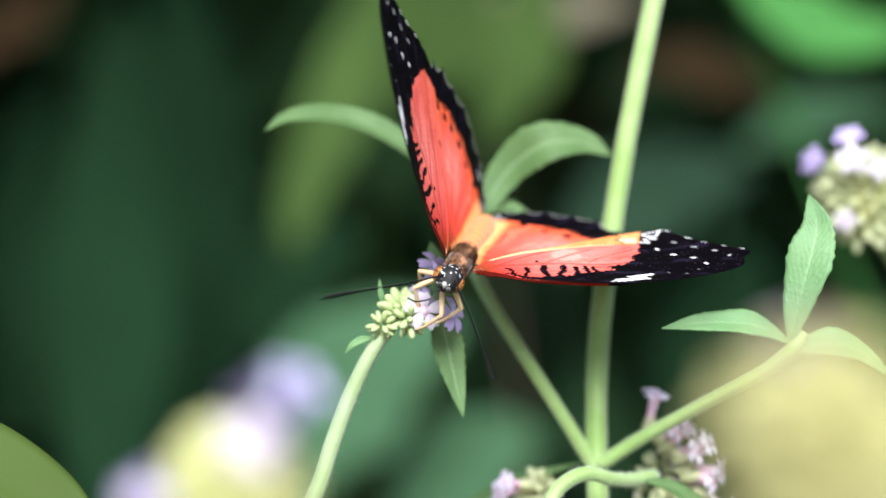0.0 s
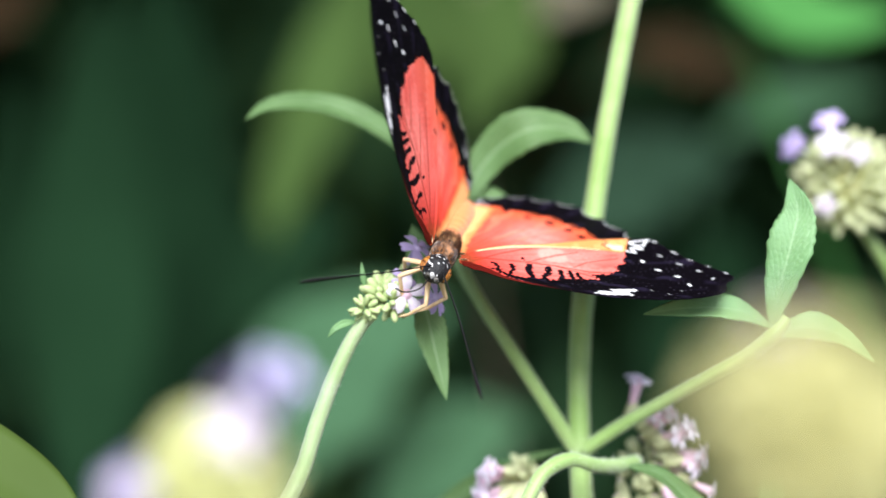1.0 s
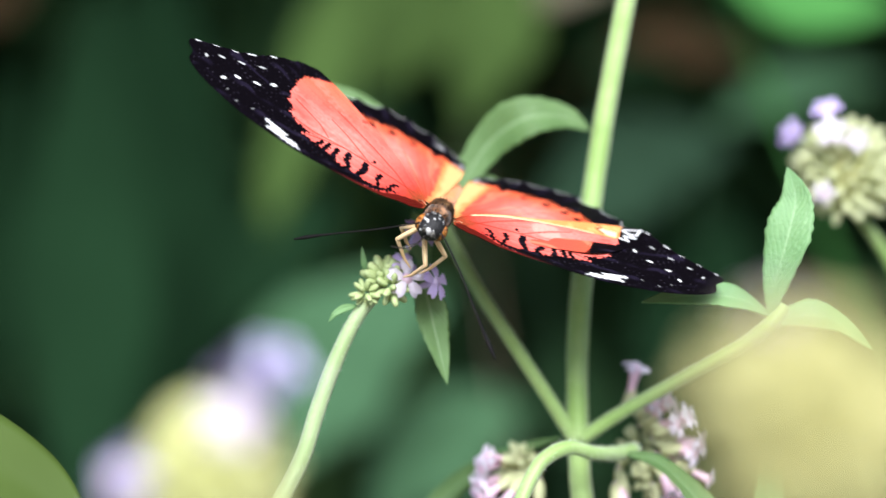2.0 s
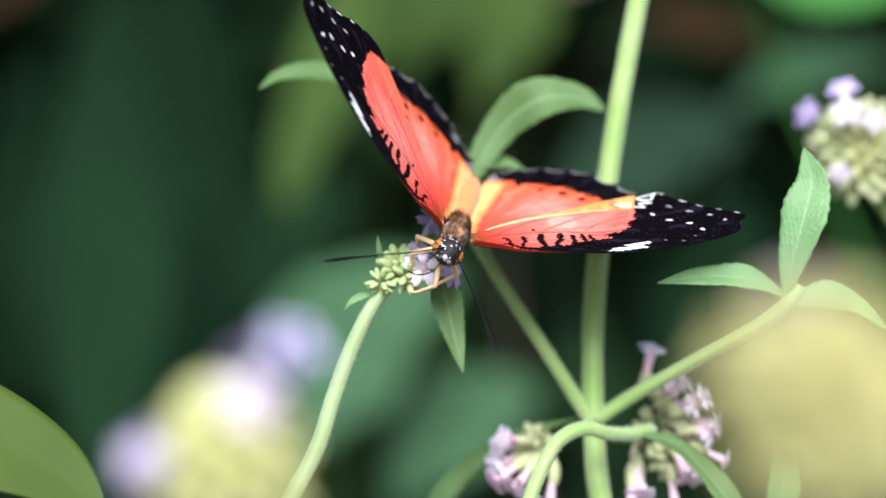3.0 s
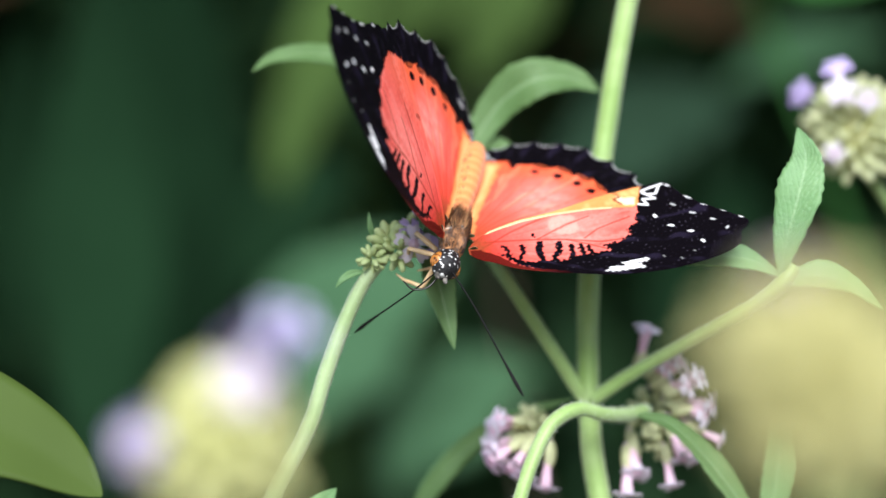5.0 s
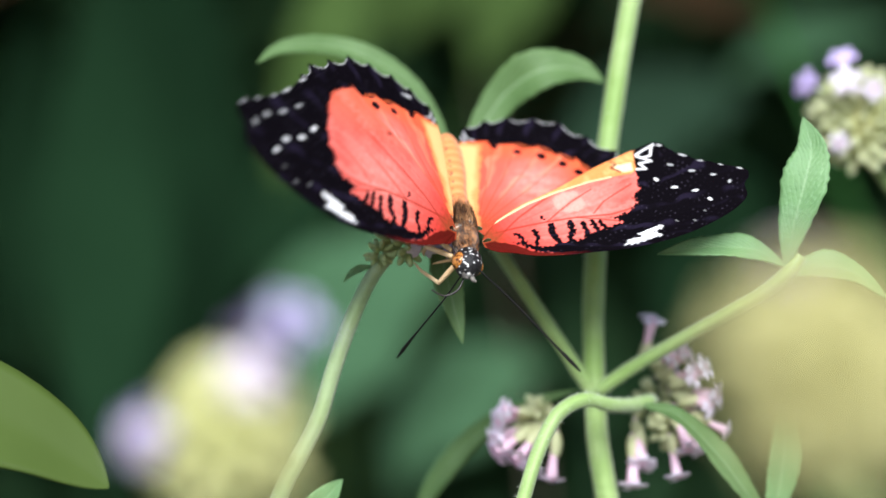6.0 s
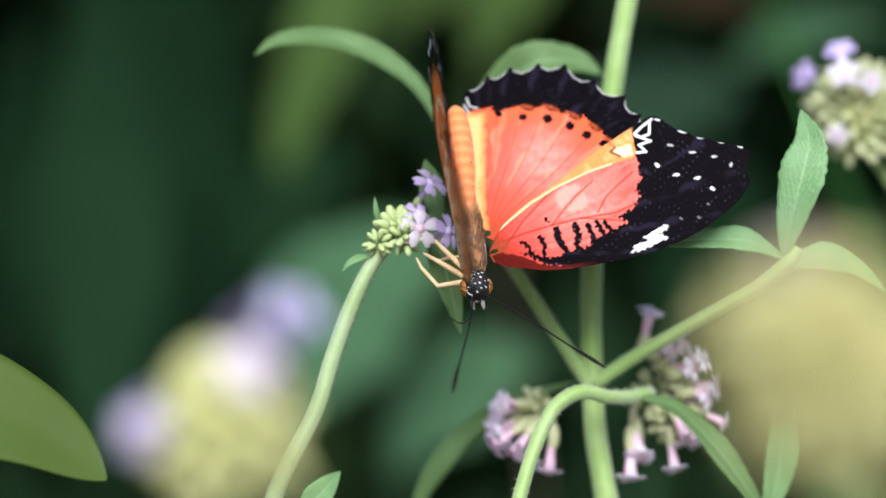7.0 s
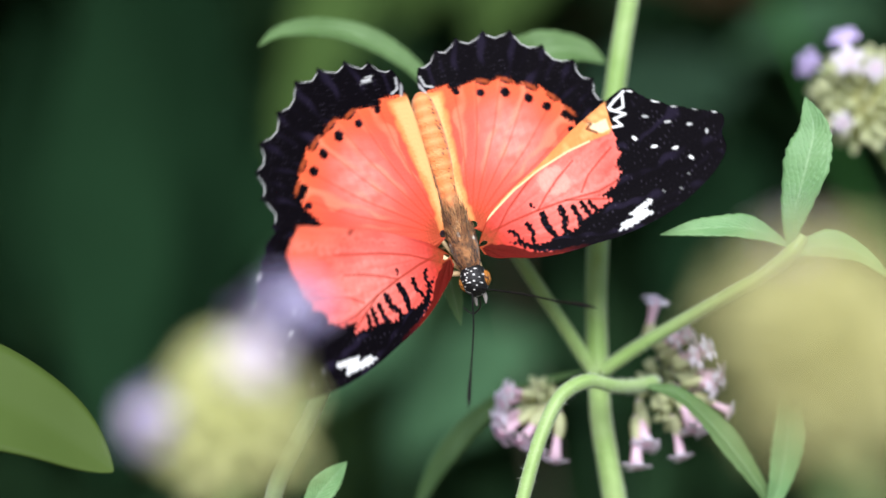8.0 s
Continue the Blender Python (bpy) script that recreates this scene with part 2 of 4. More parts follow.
bm = bmesh.new()
for i in range(24):
    for j in range(12):
        q = [bm.verts.new(((i + a - 12) * 0.35, 3.75 + 0.12 * noise.noise(Vector((i + a, j + c, 0)) * 0.9), (j + c) * 0.35 - 0.05)) for a, c in ((0, 0), (1, 0), (1, 1), (0, 1))]
        bm.faces.new(q)
bmesh.ops.remove_doubles(bm, verts=bm.verts, dist=0.001)
tagged(finish("backdrop", bm, material("far_foliage", (0.02, 0.045, 0.022), 0.9, (0.035, 0.07, 0.03), 12, 0.5, 30, spec=0.1)), "dark mass of foliage far behind", "backdrop", kind="structure")
HEDGE = plain_leaf_material("hedge_leaf", (0.028, 0.068, 0.026), (0.042, 0.092, 0.036))


def hedge(name, centre, size, count, seed, leaf, mat):
    rnd = random.Random(seed)
    verts, faces = [], []
    shape = ((0, 0, 0), (0.3, 0.22, 0.03), (0.65, 0.2, 0.02), (1, 0, -0.06), (0.65, -0.2, 0.02), (0.3, -0.22, 0.03))
    for k in range(count):
        p = Vector([centre[i] + (rnd.random() - 0.5) * size[i] for i in range(3)])
        e = Euler((rnd.uniform(-1, 1), rnd.uniform(-0.3, 1.2), rnd.uniform(0, 6.28))).to_matrix() * (leaf * rnd.uniform(0.7, 1.4))
        b = len(verts)
        verts += [p + e @ Vector(s) for s in shape]
        verts += [p + e @ Vector((s[0], s[1], s[2] - 0.012)) for s in shape]
        faces += [(b, b + 1, b + 2, b + 3), (b, b + 3, b + 4, b + 5), (b + 9, b + 8, b + 7, b + 6), (b + 11, b + 10, b + 9, b + 6)]
        faces += [(b + i, b + 6 + i, b + 6 + (i + 1) % 6, b + (i + 1) % 6) for i in range(6)]
    me = bpy.data.meshes.new(name)
    me.from_pydata(verts, [], faces)
    me.materials.append(mat)
    return new(name, me)


tagged(hedge("hedge", (0, 3.0, 1.3), (5.5, 1.0, 3.0), 9000, 3, 0.15, HEDGE), "dense dark green hedge, out of focus behind the flowers", "hedge", kind="stuff")
# unseen leaf layer overhead, added to keep the sun off the background
tagged(hedge("shade_canopy", (0, 2.1, 2.7), (5.5, 4.8, 0.5), 11000, 4, 0.17, HEDGE), "dense unseen leafy canopy, added to shade the hedge", "tree", kind="stuff")


def broad_plant(label, shade, leaves, foot):
    """A broad-leaved plant: stalks from its foot on the ground to each blade."""
    base = thing("broad_leaf_plant", label, "plant", "blurred plants behind the flowers", Vector((foot[0], foot[1], 0)))
    bpy.context.view_layer.update()
    inv = base.matrix_world.inverted()
    mat = plain_leaf_material("broad_leaf", shade, tuple(min(1, c * 1.35) for c in shade))
    for pts, width in leaves:
        bm = bmesh.new()
        p = [inv @ mm(q) for q in pts]
        add_leaf(bm, p, width / 1000, None, 0.2, 0.1, 0.0008, 14, 6, 0.8, 0.45)
        blade = part("leaf", bm, mat, base)
        bm = bmesh.new()
        mid = (p[0] * 0.55) + Vector((0, 0.04, 0.0))
        add_tube(bm, spline([Vector((0, 0, 0)), mid, p[0]], 12), [0.005, 0.003, 0.002], 6)
        part("stalk", bm, mat, blade)
    return base


broad_plant("tall plant with narrow yellow-green leaves in soft light", (0.080, 0.138, 0.036), [
    ([(-155, 1350, 35.5), (-135, 1350, 104.1), (-104.6, 1350, 183.5), (-74.3, 1350, 273.8), (-43.6, 1350, 348.5)], 69),
    ([(34.1, 1425, 155), (55.4, 1425, 216), (71.4, 1425, 265.9), (87, 1425, 349.2)], 93),
    ([(-60, 1500, 190), (-35, 1500, 240), (0, 1500, 290), (30, 1500, 360)], 110),
    ([(-110, 1560, 205), (-70, 1560, 270), (-30, 1560, 320), (10, 1560, 400)], 90),
    ([(-133.7, 1470, 117.4), (-117.5, 1470, 168.5), (-101.5, 1470, 236.7), (-90.8, 1470, 282.3)], 60)], (-0.18, 2.17))
broad_plant("plant with withered beige leaves above green ones", (0.34, 0.30, 0.20), [
    ([(17.8, 1650, 349.9), (74.1, 1650, 331.8), (130.3, 1650, 326.2), (211.1, 1650, 339.7)], 63)], (0.22, 2.54))
broad_plant("plant with a glossy bright green leaf", (0.06, 0.19, 0.045), [
    ([(145.1, 630, 180.5), (175, 630, 156.9), (201.7, 630, 145.3), (249.2, 630, 145.9)], 39)], (0.75, 1.38))
broad_plant("bush of broad blue-green leaves in the shade", (0.065, 0.14, 0.068), [
    ([(-154.6, 1275, -180.9), (-115.7, 1275, -110.7), (-66.6, 1275, -50.2), (12.9, 1275, -9.2)], 142),
    ([(-48.6, 1425, -240), (-16.5, 1425, -185.2), (37.6, 1425, -140.9), (92.2, 1425, -129.3)], 105),
    ([(300, 1575, 165.7), (359.5, 1575, 196.4), (407.2, 1575, 209), (478.8, 1575, 215.8)], 60)], (0.08, 1.89))
# darker green than the bush above: the deep shade is in its colour
broad_plant("plant with one broad green leaf, coloured dusky for shade", (0.024, 0.050, 0.028), [
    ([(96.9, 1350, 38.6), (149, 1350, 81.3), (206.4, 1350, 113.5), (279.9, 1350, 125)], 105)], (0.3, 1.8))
# green set below that of real leaves, so the colour carries the shade
broad_plant("bush of upright leaves, their green darkened for shade", (0.011, 0.032, 0.013), [
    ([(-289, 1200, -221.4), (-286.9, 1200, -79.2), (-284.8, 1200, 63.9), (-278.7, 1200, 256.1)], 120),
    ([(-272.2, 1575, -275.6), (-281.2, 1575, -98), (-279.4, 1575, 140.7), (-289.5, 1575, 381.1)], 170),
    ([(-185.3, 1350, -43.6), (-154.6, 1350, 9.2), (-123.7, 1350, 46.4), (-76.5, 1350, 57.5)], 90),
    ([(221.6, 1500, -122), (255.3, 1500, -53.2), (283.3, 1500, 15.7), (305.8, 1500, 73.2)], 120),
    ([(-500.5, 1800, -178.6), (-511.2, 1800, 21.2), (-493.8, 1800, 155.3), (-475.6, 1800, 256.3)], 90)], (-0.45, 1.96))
broad_plant("low plant with brown withered leaves", (0.10, 0.06, 0.03), [
    ([(-632.3, 1950, 294.8), (-575.6, 1950, 338.8), (-533, 1950, 368.2), (-491, 1950, 426.6)], 67),
    ([(230.1, 1950, 298), (287.4, 1950, 313.1), (344.9, 1950, 292.2), (416.7, 1950, 285.9)], 60)], (-0.90, 2.75))


# ---- the verbena in focus: a square main stem with its branches, leaves and drooping heads ----
verbena = thing("verbena_plant", "tall verbena with pale green stem, narrow leaves and pink-white florets", "flower")
stem_part("main_stem", [(39.8, 30, 72.4), (37.3, 28, 57.2), (32.6, 26, 32.7), (29, 24, 9.8), (27, 22, -9.7), (26.9, 20, -28.1)] + [(27.6, 20, -38.6), (29.6, 20, -51), (32.2, 24, -69.1)] + [(55, 40, -400), (70, 50, -800), (75, 55, -1000)], [1.75, 1.75, 1.8, 1.9, 1.9, 1.85, 2.0, 2.2, 2.4, 2.8, 3.0], verbena, n=90, hairs=700)
stem_part("side_stem", [(26.5, 20, -28.7), (22.1, 19, -21.8), (14.3, 18, -9.8), (8.8, 22, -1.3), (5.2, 26, 5.4), (2.8, 29, 10.6), (2, 31, 14.9)], [1.3, 1.25, 1.2, 1.2, 1.1, 1.0], verbena, hairs=200)
stem_part("side_stem", [(27.2, 19, -28.3), (33, 17, -24.1), (41.4, 12, -18.6), (49.3, 6, -13.6), (54.3, 2, -10.2), (58.2, 0, -6.6), (60.1, 0, -3.9)], [1.2, 1.15, 1.1, 1.15, 1.3, 0.9], verbena, hairs=250)
stem_part("side_stem", [(37, 18, -29.9), (32.3, 12, -30.1), (28.4, 7, -29.5), (23.7, 3, -28.2), (19.1, 0, -30.3), (15.6, -2, -36.3), (13.2, -4, -43.1), (11.1, -5, -50.5), (7.7, -4, -62)], [1.3, 1.25, 1.2, 1.2, 1.15, 1.1], verbena, STEM, hairs=500, label="arched side stem with white hairs")
leaf_part([(2.3, 30, 11.7), (-0.9, 30, 20.6), (-5.1, 30, 27.0), (-9.8, 29, 30.6), (-15.0, 28, 33.2), (-20.2, 28, 34.8), (-26.3, 26, 34.9), (-30.8, 24, 33.7), (-33.8, 22, 31.4)], 5.4, verbena, LEAF, (0.1, -0.8, 0.6), broad=0.5, n=40)
leaf_part([(2.8, 30, 11.7), (5.9, 30, 18.0), (11.6, 30, 26.3), (18, 28, 30.3), (24.9, 30, 30.6), (30.1, 31, 28.3)], 8.4, verbena, LEAF, (0.2, -0.9, 0.4), broad=0.5)
leaf_part([(2.7, 31, 12.8), (5.9, 31, 18.2), (11.1, 31, 18.6), (15.6, 30, 16.3)], 4.0, verbena, LEAF, (0.1, -0.7, 0.7))
leaf_part([(57.6, 0, -6), (58.7, -1, 0.9), (60.9, -1, 9.4), (62, 0, 14.3), (60.8, 1, 19.6)], 7.8, verbena, LEAF_PALE, (-0.3, -1, 0.2), broad=0.45, fold=0.15)
leaf_part([(57.9, 0, -5.8), (51.8, -1, -2.8), (43.6, -2, -2.3), (35.6, -3, -3.3)], 5.0, verbena, LEAF_PALE, (0.1, -0.8, 0.6), broad=0.4)
leaf_part([(58.2, 0, -7.2), (62.5, 0, -5.8), (68.4, 1, -6.5), (75.6, 3, -11.4)], 6.0, verbena, LEAF_PALE, (0.1, -0.8, 0.6))
leaf_part([(58, 3, -25.3), (58.6, 6, -32.4), (58.5, 8, -40.4), (57.2, 9, -47.5), (54.6, 10, -54.5)], 6.0, verbena, LEAF_PALE, (0.2, -1, 0.2))
leaf_part([(34, 14, -30.1), (40.3, 12, -31.6), (47, 11, -37.9), (52.7, 10, -45.6), (57.6, 10, -53.6)], 5.5, verbena, LEAF, (0.5, -0.8, 0.5), broad=0.55)
leaf_part([(24.2, 22, -28), (14.2, 30, -32.2), (5.9, 36, -38.1), (-1.7, 40, -47.1), (-7.9, 42, -59.3)], 5.2, verbena, LEAF, (-0.5, -0.8, 0.4), broad=0.6)


def head_of(pairs, parent, kinds, seed):
    """Florets from their base to their mouth."""
    rnd = random.Random(seed)
    for k, (a, b) in enumerate(pairs):
        a, b = mm(a), mm(b) + Vector((0, -0.0008, 0))
        floret(kinds[k % len(kinds)], a, b - a, parent, (b - a).length / 0.0062, rnd.random() * 6, BUD_PALE, 0.7)


head_of([((16.7, 26, -32.2), (9.1, 22, -33.9)), ((16, 24, -32.7), (10.3, 20, -31.2)), ((16.1, 25, -35.1), (9.1, 20, -39.2)), ((17.5, 23, -34.9), (12.6, 18, -40.5)),
         ((20, 22, -35.6), (18.9, 20, -44.4)), ((17.4, 30, -34.9), (11, 28, -37.2)), ((16.7, 28, -34.4), (8.8, 24, -37.3)), ((17.9, 22, -35.1), (15.1, 18, -42.2))], verbena, [HALF_FLORET], 5)
bud_cluster(mm((18.1, 28, -33.3)), (-0.5, -0.6, -0.3), 0.003, 26, verbena, BUD_PALE, 8, scale=0.75)
head_of([((36.1, 26, -24), (37.9, 24, -15.1)), ((38.3, 24, -26.2), (43.7, 20, -21.2)), ((40.8, 24, -27.8), (47.3, 20, -23.7)), ((42.4, 24, -30.9), (49.6, 21, -28.9)),
         ((44.9, 24, -33), (51.4, 22, -35.8)), ((33.8, 22, -36.3), (33.5, 19, -45.6)), ((35.8, 26, -36.2), (35.9, 22, -42.5)), ((40.5, 22, -36.4), (41.6, 19, -43.9)),
         ((42.6, 26, -35.3), (46.4, 24, -39.8)), ((39.3, 28, -28.1), (42.7, 26, -25.4)), ((41.8, 28, -32.3), (46.2, 26, -32.2)), ((41.6, 26, -28.4), (50.5, 23, -29.3)), ((41.1, 26, -28.9), (48.4, 21, -31.1)), ((39.5, 26, -26.3), (45.2, 20, -25.3)), ((41.3, 24, -31.3), (43.8, 20, -39.2)), ((34.6, 24, -33.9), (35.1, 19, -41.5)), ((38.0, 26, -24.8), (41.2, 21, -21.8))], verbena, [HALF_FLORET], 6)
bud_cluster(mm((38.9, 30, -31.5)), (0.2, -0.8, 0.1), 0.006, 22, verbena, BUD_PALE, 9, spread=1.5, scale=0.7)
bud_cluster(mm((41.8, 28, -36)), (0.3, -0.6, -0.4), 0.004, 18, verbena, BUD_PALE, 19, scale=0.8)

# ---- the budding stem that the butterfly sits on; it sways ----
budding = thing("budding_verbena_stem", "bent verbena stem with green buds and a few violet florets", "flower")
stem_part("stem", [(-8.4, 1, -1.9), (-9.9, 0, -4), (-12.5, 0, -7.3), (-16, 0, -14.4), (-19, 0, -22.5), (-21.9, 0, -31.5)] + [(-28.4, 0, -44.1), (-31.6, 2, -55)] + [(-55, 10, -110), (-90, 15, -400), (-115, 20, -999)], [1.0, 1.05, 1.15, 1.25, 1.3, 1.35, 1.5, 1.8, 2.2, 2.6], budding, material("stem_pale", (0.30, 0.42, 0.17), 0.55, (0.40, 0.50, 0.26), 700, 0.25, 2500, 0.12, sheen=0.3), n=70, hairs=500, label="pale downy green stem")
bud_cluster(mm((-11.2, -1, -3.4)), (-0.4, -0.7, 0.3), 0.0022, 20, budding, BUD, 21, scale=0.62, spread=1.5)
bud_cluster(mm((-8.2, 1, -1.4)), (0.0, -0.5, 0.85), 0.003, 22, budding, BUD, 22, scale=0.95, spread=0.8)
bud_cluster(mm((-6.8, -1, -2.4)), (0.5, -0.7, -0.3), 0.003, 16, budding, BUD, 23, scale=0.75, spread=1.2)
leaf_part([(-12, 0, -5.7), (-14.1, -1, -5.8), (-16, -2, -6.7), (-17.3, -2, -8.2)], 1.3, budding, LEAF_PALE)
leaf_part([(-10.9, 1, -0.5), (-11.5, 0, 1.9), (-11.8, 0, 4.5)], 1.0, budding, LEAF_PALE)
leaf_part([(-2.4, 7, 2), (-0.9, 6, -3.8), (0.7, 5, -10.5), (2.7, 3, -18.9)], 5.6, budding, LEAF, (0.2, -1, 0.1), broad=0.45)
leaf_part([(-0.7, 9, 0.2), (-1.7, 10, 4.2), (-2.5, 11, 7.7), (-3.4, 12, 11.2)], 4.6, budding, LEAF, (-0.4, -1, 0.1))
for kind, a, b, roll in ((WHITE_FLORET, (-5.7, 4, -2.1), (-4, -3, -0.9), 0.3), (VIOLET_FLORET, (-7, 4, -0.7), (-4.4, 0, 1.6), 0.9), (VIOLET_FLORET, (-5.3, 6, 2.5), (-2.1, 2, 7.2), 1.7),
                         (VIOLET_FLORET, (-4.2, 3, -3), (1.1, -1, -1.4), 0.2)):
    floret(kind, mm(a), mm(b) - mm(a), budding, (mm(b) - mm(a)).length / 0.0062 if (mm(b) - mm(a)).length > 0.004 else 0.8, roll, BUD)

# ---- heads before and behind the plane of focus ----
def soft_head(label, centre, radius, buds, florets, stem, seed, squash=1.0, mesh=BUD_YELLOW, scale=1.3, axis=(0, -0.3, 1)):
    t = thing("verbena_flower", label, "flower", "verbena flowers")
    c = mm(centre)
    stem_part("stem", stem, [1.1, 1.2, 1.4, 1.8, 2.2], t, STEM, n=30)
    rnd = random.Random(seed)
    q = Vector(axis).normalized().to_track_quat("Z", "Y").to_matrix()
    for k in range(buds):
        z = 1 - 1.75 * (k + 0.5) / buds
        ph = k * 2.39996
        s = math.sqrt(max(0, 1 - z * z))
        d = q @ Vector((s * math.cos(ph), s * math.sin(ph), z * squash))
        shared("bud", mesh, t, toward(c + d * (radius / 1000 - 0.004 * scale), d + Vector((rnd.uniform(-.2, .2), rnd.uniform(-.2, .2), 0.3)), rnd.random() * 6, scale * rnd.uniform(0.8, 1.2)))
    bm = bmesh.new()
    bmesh.ops.create_icosphere(bm, subdivisions=3, radius=(radius / 1000 - 0.003 * scale) * 0.9)
    for v in bm.verts:
        v.co = q @ Vector((v.co.x, v.co.y, v.co.z * squash)) * (1 + 0.1 * noise.noise(v.co * 400)) + c
    part("core", bm, CALYX, t)
    for kind, p, d, s in florets:
        floret(kind, mm(p) - Vector(d).normalized() * 0.006 * s, d, t, s, rnd.random() * 6)
    return t


soft_head("yellow-green verbena head with violet florets close to the lens", (-19.3, -138.5, -18.5), 6.3, 80,
          [(PALE_FLORET, (-13.5, -138.5, -7.0), (0.4, -0.6, 0.7), 1.1),
           (PALE_FLORET, (-15.2, -140.4, -8.0), (0.2, -0.8, 0.6), 1.1),
           (VIOLET_FLORET, (-16.9, -138.5, -8.9), (0.3, -0.5, 0.8), 1.1),
           (PALE_FLORET, (-18.2, -140.4, -10.4), (-0.1, -0.8, 0.6), 1.0),
           (WHITE_FLORET, (-17.1, -145.2, -12.0), (0.1, -0.95, 0.4), 1.0),
           (WHITE_FLORET, (-15.0, -142.3, -12.5), (0.5, -0.8, 0.4), 0.8),
           (PALE_FLORET, (-27.2, -142.3, -17.5), (-0.5, -0.85, 0.2), 1.05),
           (WHITE_FLORET, (-27.4, -143.2, -17.9), (-0.6, -0.8, 0.1), 0.7)],
          [(-19.3, -138.5, -21.2), (-19.9, -138.5, -29.4)] + [(-25, -140, -200), (-30, -140, -600), (-35, -140, -1000)], 31, 1.55)
soft_head("yellow-green verbena head close to the lens", (25.4, -180, -10), 6.9, 90,
          [(WHITE_FLORET, (23.2, -180, -1.6), (-0.3, -0.4, 0.9), 0.8)],
          [(25.6, -180, -11.6), (26.9, -180, -18.5)] + [(40, -180, -200), (44, -180, -600), (48, -180, -1000)], 32, 1.0, mesh=BUD_DULL)
soft_head("verbena head with violet florets over pale green buds", (84.6, 62, 22), 10.5, 120,
          [(VIOLET_FLORET, (71.9, 56, 30.2), (-0.8, -0.5, 0.3), 1.15), (VIOLET_FLORET, (80.1, 58, 35.7), (-0.3, -0.6, 0.8), 1.1), (WHITE_FLORET, (79.3, 50, 30.1), (-0.2, -1, 0.3), 1.1), (WHITE_FLORET, (77.9, 50, 17.6), (-0.1, -1, 0), 0.8),
           (WHITE_FLORET, (84.7, 50, 28.4), (0.1, -1, 0.2), 0.9)],
          [(86.5, 64, 16.8), (99, 70, -2.9)] + [(112, 70, -150), (115, 70, -600), (118, 70, -1000)], 33, 1.15, mesh=BUD_PALE, scale=1.0)

# ---- broad leaf and small leaf before the flowers ----
broad = thing("broad_leaf_shoot", "shoot with a broad smooth green leaf", "plant")
bl = bmesh.new()
add_leaf(bl, [mm(p) for p in [(-100.9, -18, -18.1), (-89, -19, -21.7), (-76.3, -20, -26.3), (-63.6, -21, -31.7), (-52.9, -22, -39.2)]], 0.018, (0.1, -0.8, 0.6), 0.12, 0.05, 0.0004, 40, 12, 0.75, 0.5, 0.0)
part("leaf", bl, LEAF_BROAD, broad)
stem_part("stem", [(-100.9, -18, -18.1), (-110, -16, -27.2)] + [(-120, -15, -120), (-125, -15, -500), (-130, -15, -1000)], [0.8, 1.2, 1.8, 2.2], broad)
small = thing("leaf_shoot", "thin shoot with a small narrow green leaf", "plant")
leaf_part([(-24.1, -18, -48.7), (-21.2, -19, -44.1), (-18.4, -20, -40.8), (-16.3, -21, -38.3)], 4.5, small, LEAF_PALE)
stem_part("stem", [(-24.1, -18, -48.7), (-25.6, -17, -55.2)] + [(-25, -17, -120), (-28, -17, -600), (-30, -17, -1000)], [0.5, 0.8, 1.2], small)


# ---- the butterfly ----
def soft(x, lo, hi):
    t = np.clip((x - lo) / (hi - lo), 0, 1)
    return t * t * (3 - 2 * t)


def dist_line(u, v, pts):
    best = np.full(u.shape, 1e9)
    for (ax, ay), (bx, by) in zip(pts, pts[1:]):
        dx, dy = bx - ax, by - ay
        t = np.clip(((u - ax) * dx + (v - ay) * dy) / (dx * dx + dy * dy + 1e-9), 0, 1)
        best = np.minimum(best, np.hypot(u - ax - t * dx, v - ay - t * dy))
    return best


def inside(u, v, poly):
    hit = np.zeros(u.shape, bool)
    for (ax, ay), (bx, by) in zip(poly, poly[1:] + poly[:1]):
        cross = ((ay > v) != (by > v)) & (u < (bx - ax) * (v - ay) / (by - ay + 1e-12) + ax)
        hit ^= cross
    return hit


def signed(u, v, poly):
    d = dist_line(u, v, poly + poly[:1])
    return np.where(inside(u, v, poly), -d, d)


def wave_noise(u, v, f, seed):
    r = np.random.RandomState(seed)
    s = np.zeros(u.shape)
    for k in range(7):
        a, ph = r.uniform(0, 6.28), r.uniform(0, 6.28)
        g = f * r.uniform(0.6, 1.8)
        s += np.sin(g * (u * math.cos(a) + v * math.sin(a)) + ph + 1.3 * math.sin(k) * np.sin(0.5 * g * (v * math.cos(a) - u * math.sin(a))))
    return s / 4


def lay(col, colour, mask):
    return col * (1 - mask[:, None]) + np.array(colour)[None, :] * mask[:, None]


RED, ORANGE = (0.50, 0.030, 0.018), (0.84, 0.150, 0.042)
PINK, BLACK, WHITE = (0.86, 0.160, 0.125), (0.0030, 0.0022, 0.0034), (0.88, 0.87, 0.85)
BLUSH_SHEEN, BAND, CREAM = (0.93, 0.33, 0.27), (0.84, 0.27, 0.08), (0.90, 0.62, 0.33)


def spot(col, u, v, at, a, b, ang, colour, strength, n):
    du, dv = u - at[0], v - at[1]
    ca, sa = math.cos(ang), math.sin(ang)
    q = np.hypot((du * ca + dv * sa) / a, (dv * ca - du * sa) / b)
    return lay(col, colour, strength * soft(-(q + 0.25 * n), -1.05, -0.7))


def rays(u, v, count, n):
    """Fine streaks that run out from the root, 0 to 1, with uneven strength."""
    ang, r = np.arctan2(v, u + 1.0), np.hypot(u, v)
    return soft(np.sin(ang * count + 1.5 * n) * np.sin(ang * count * 0.37 + 2 + 0.05 * r), 0.1, 0.9)


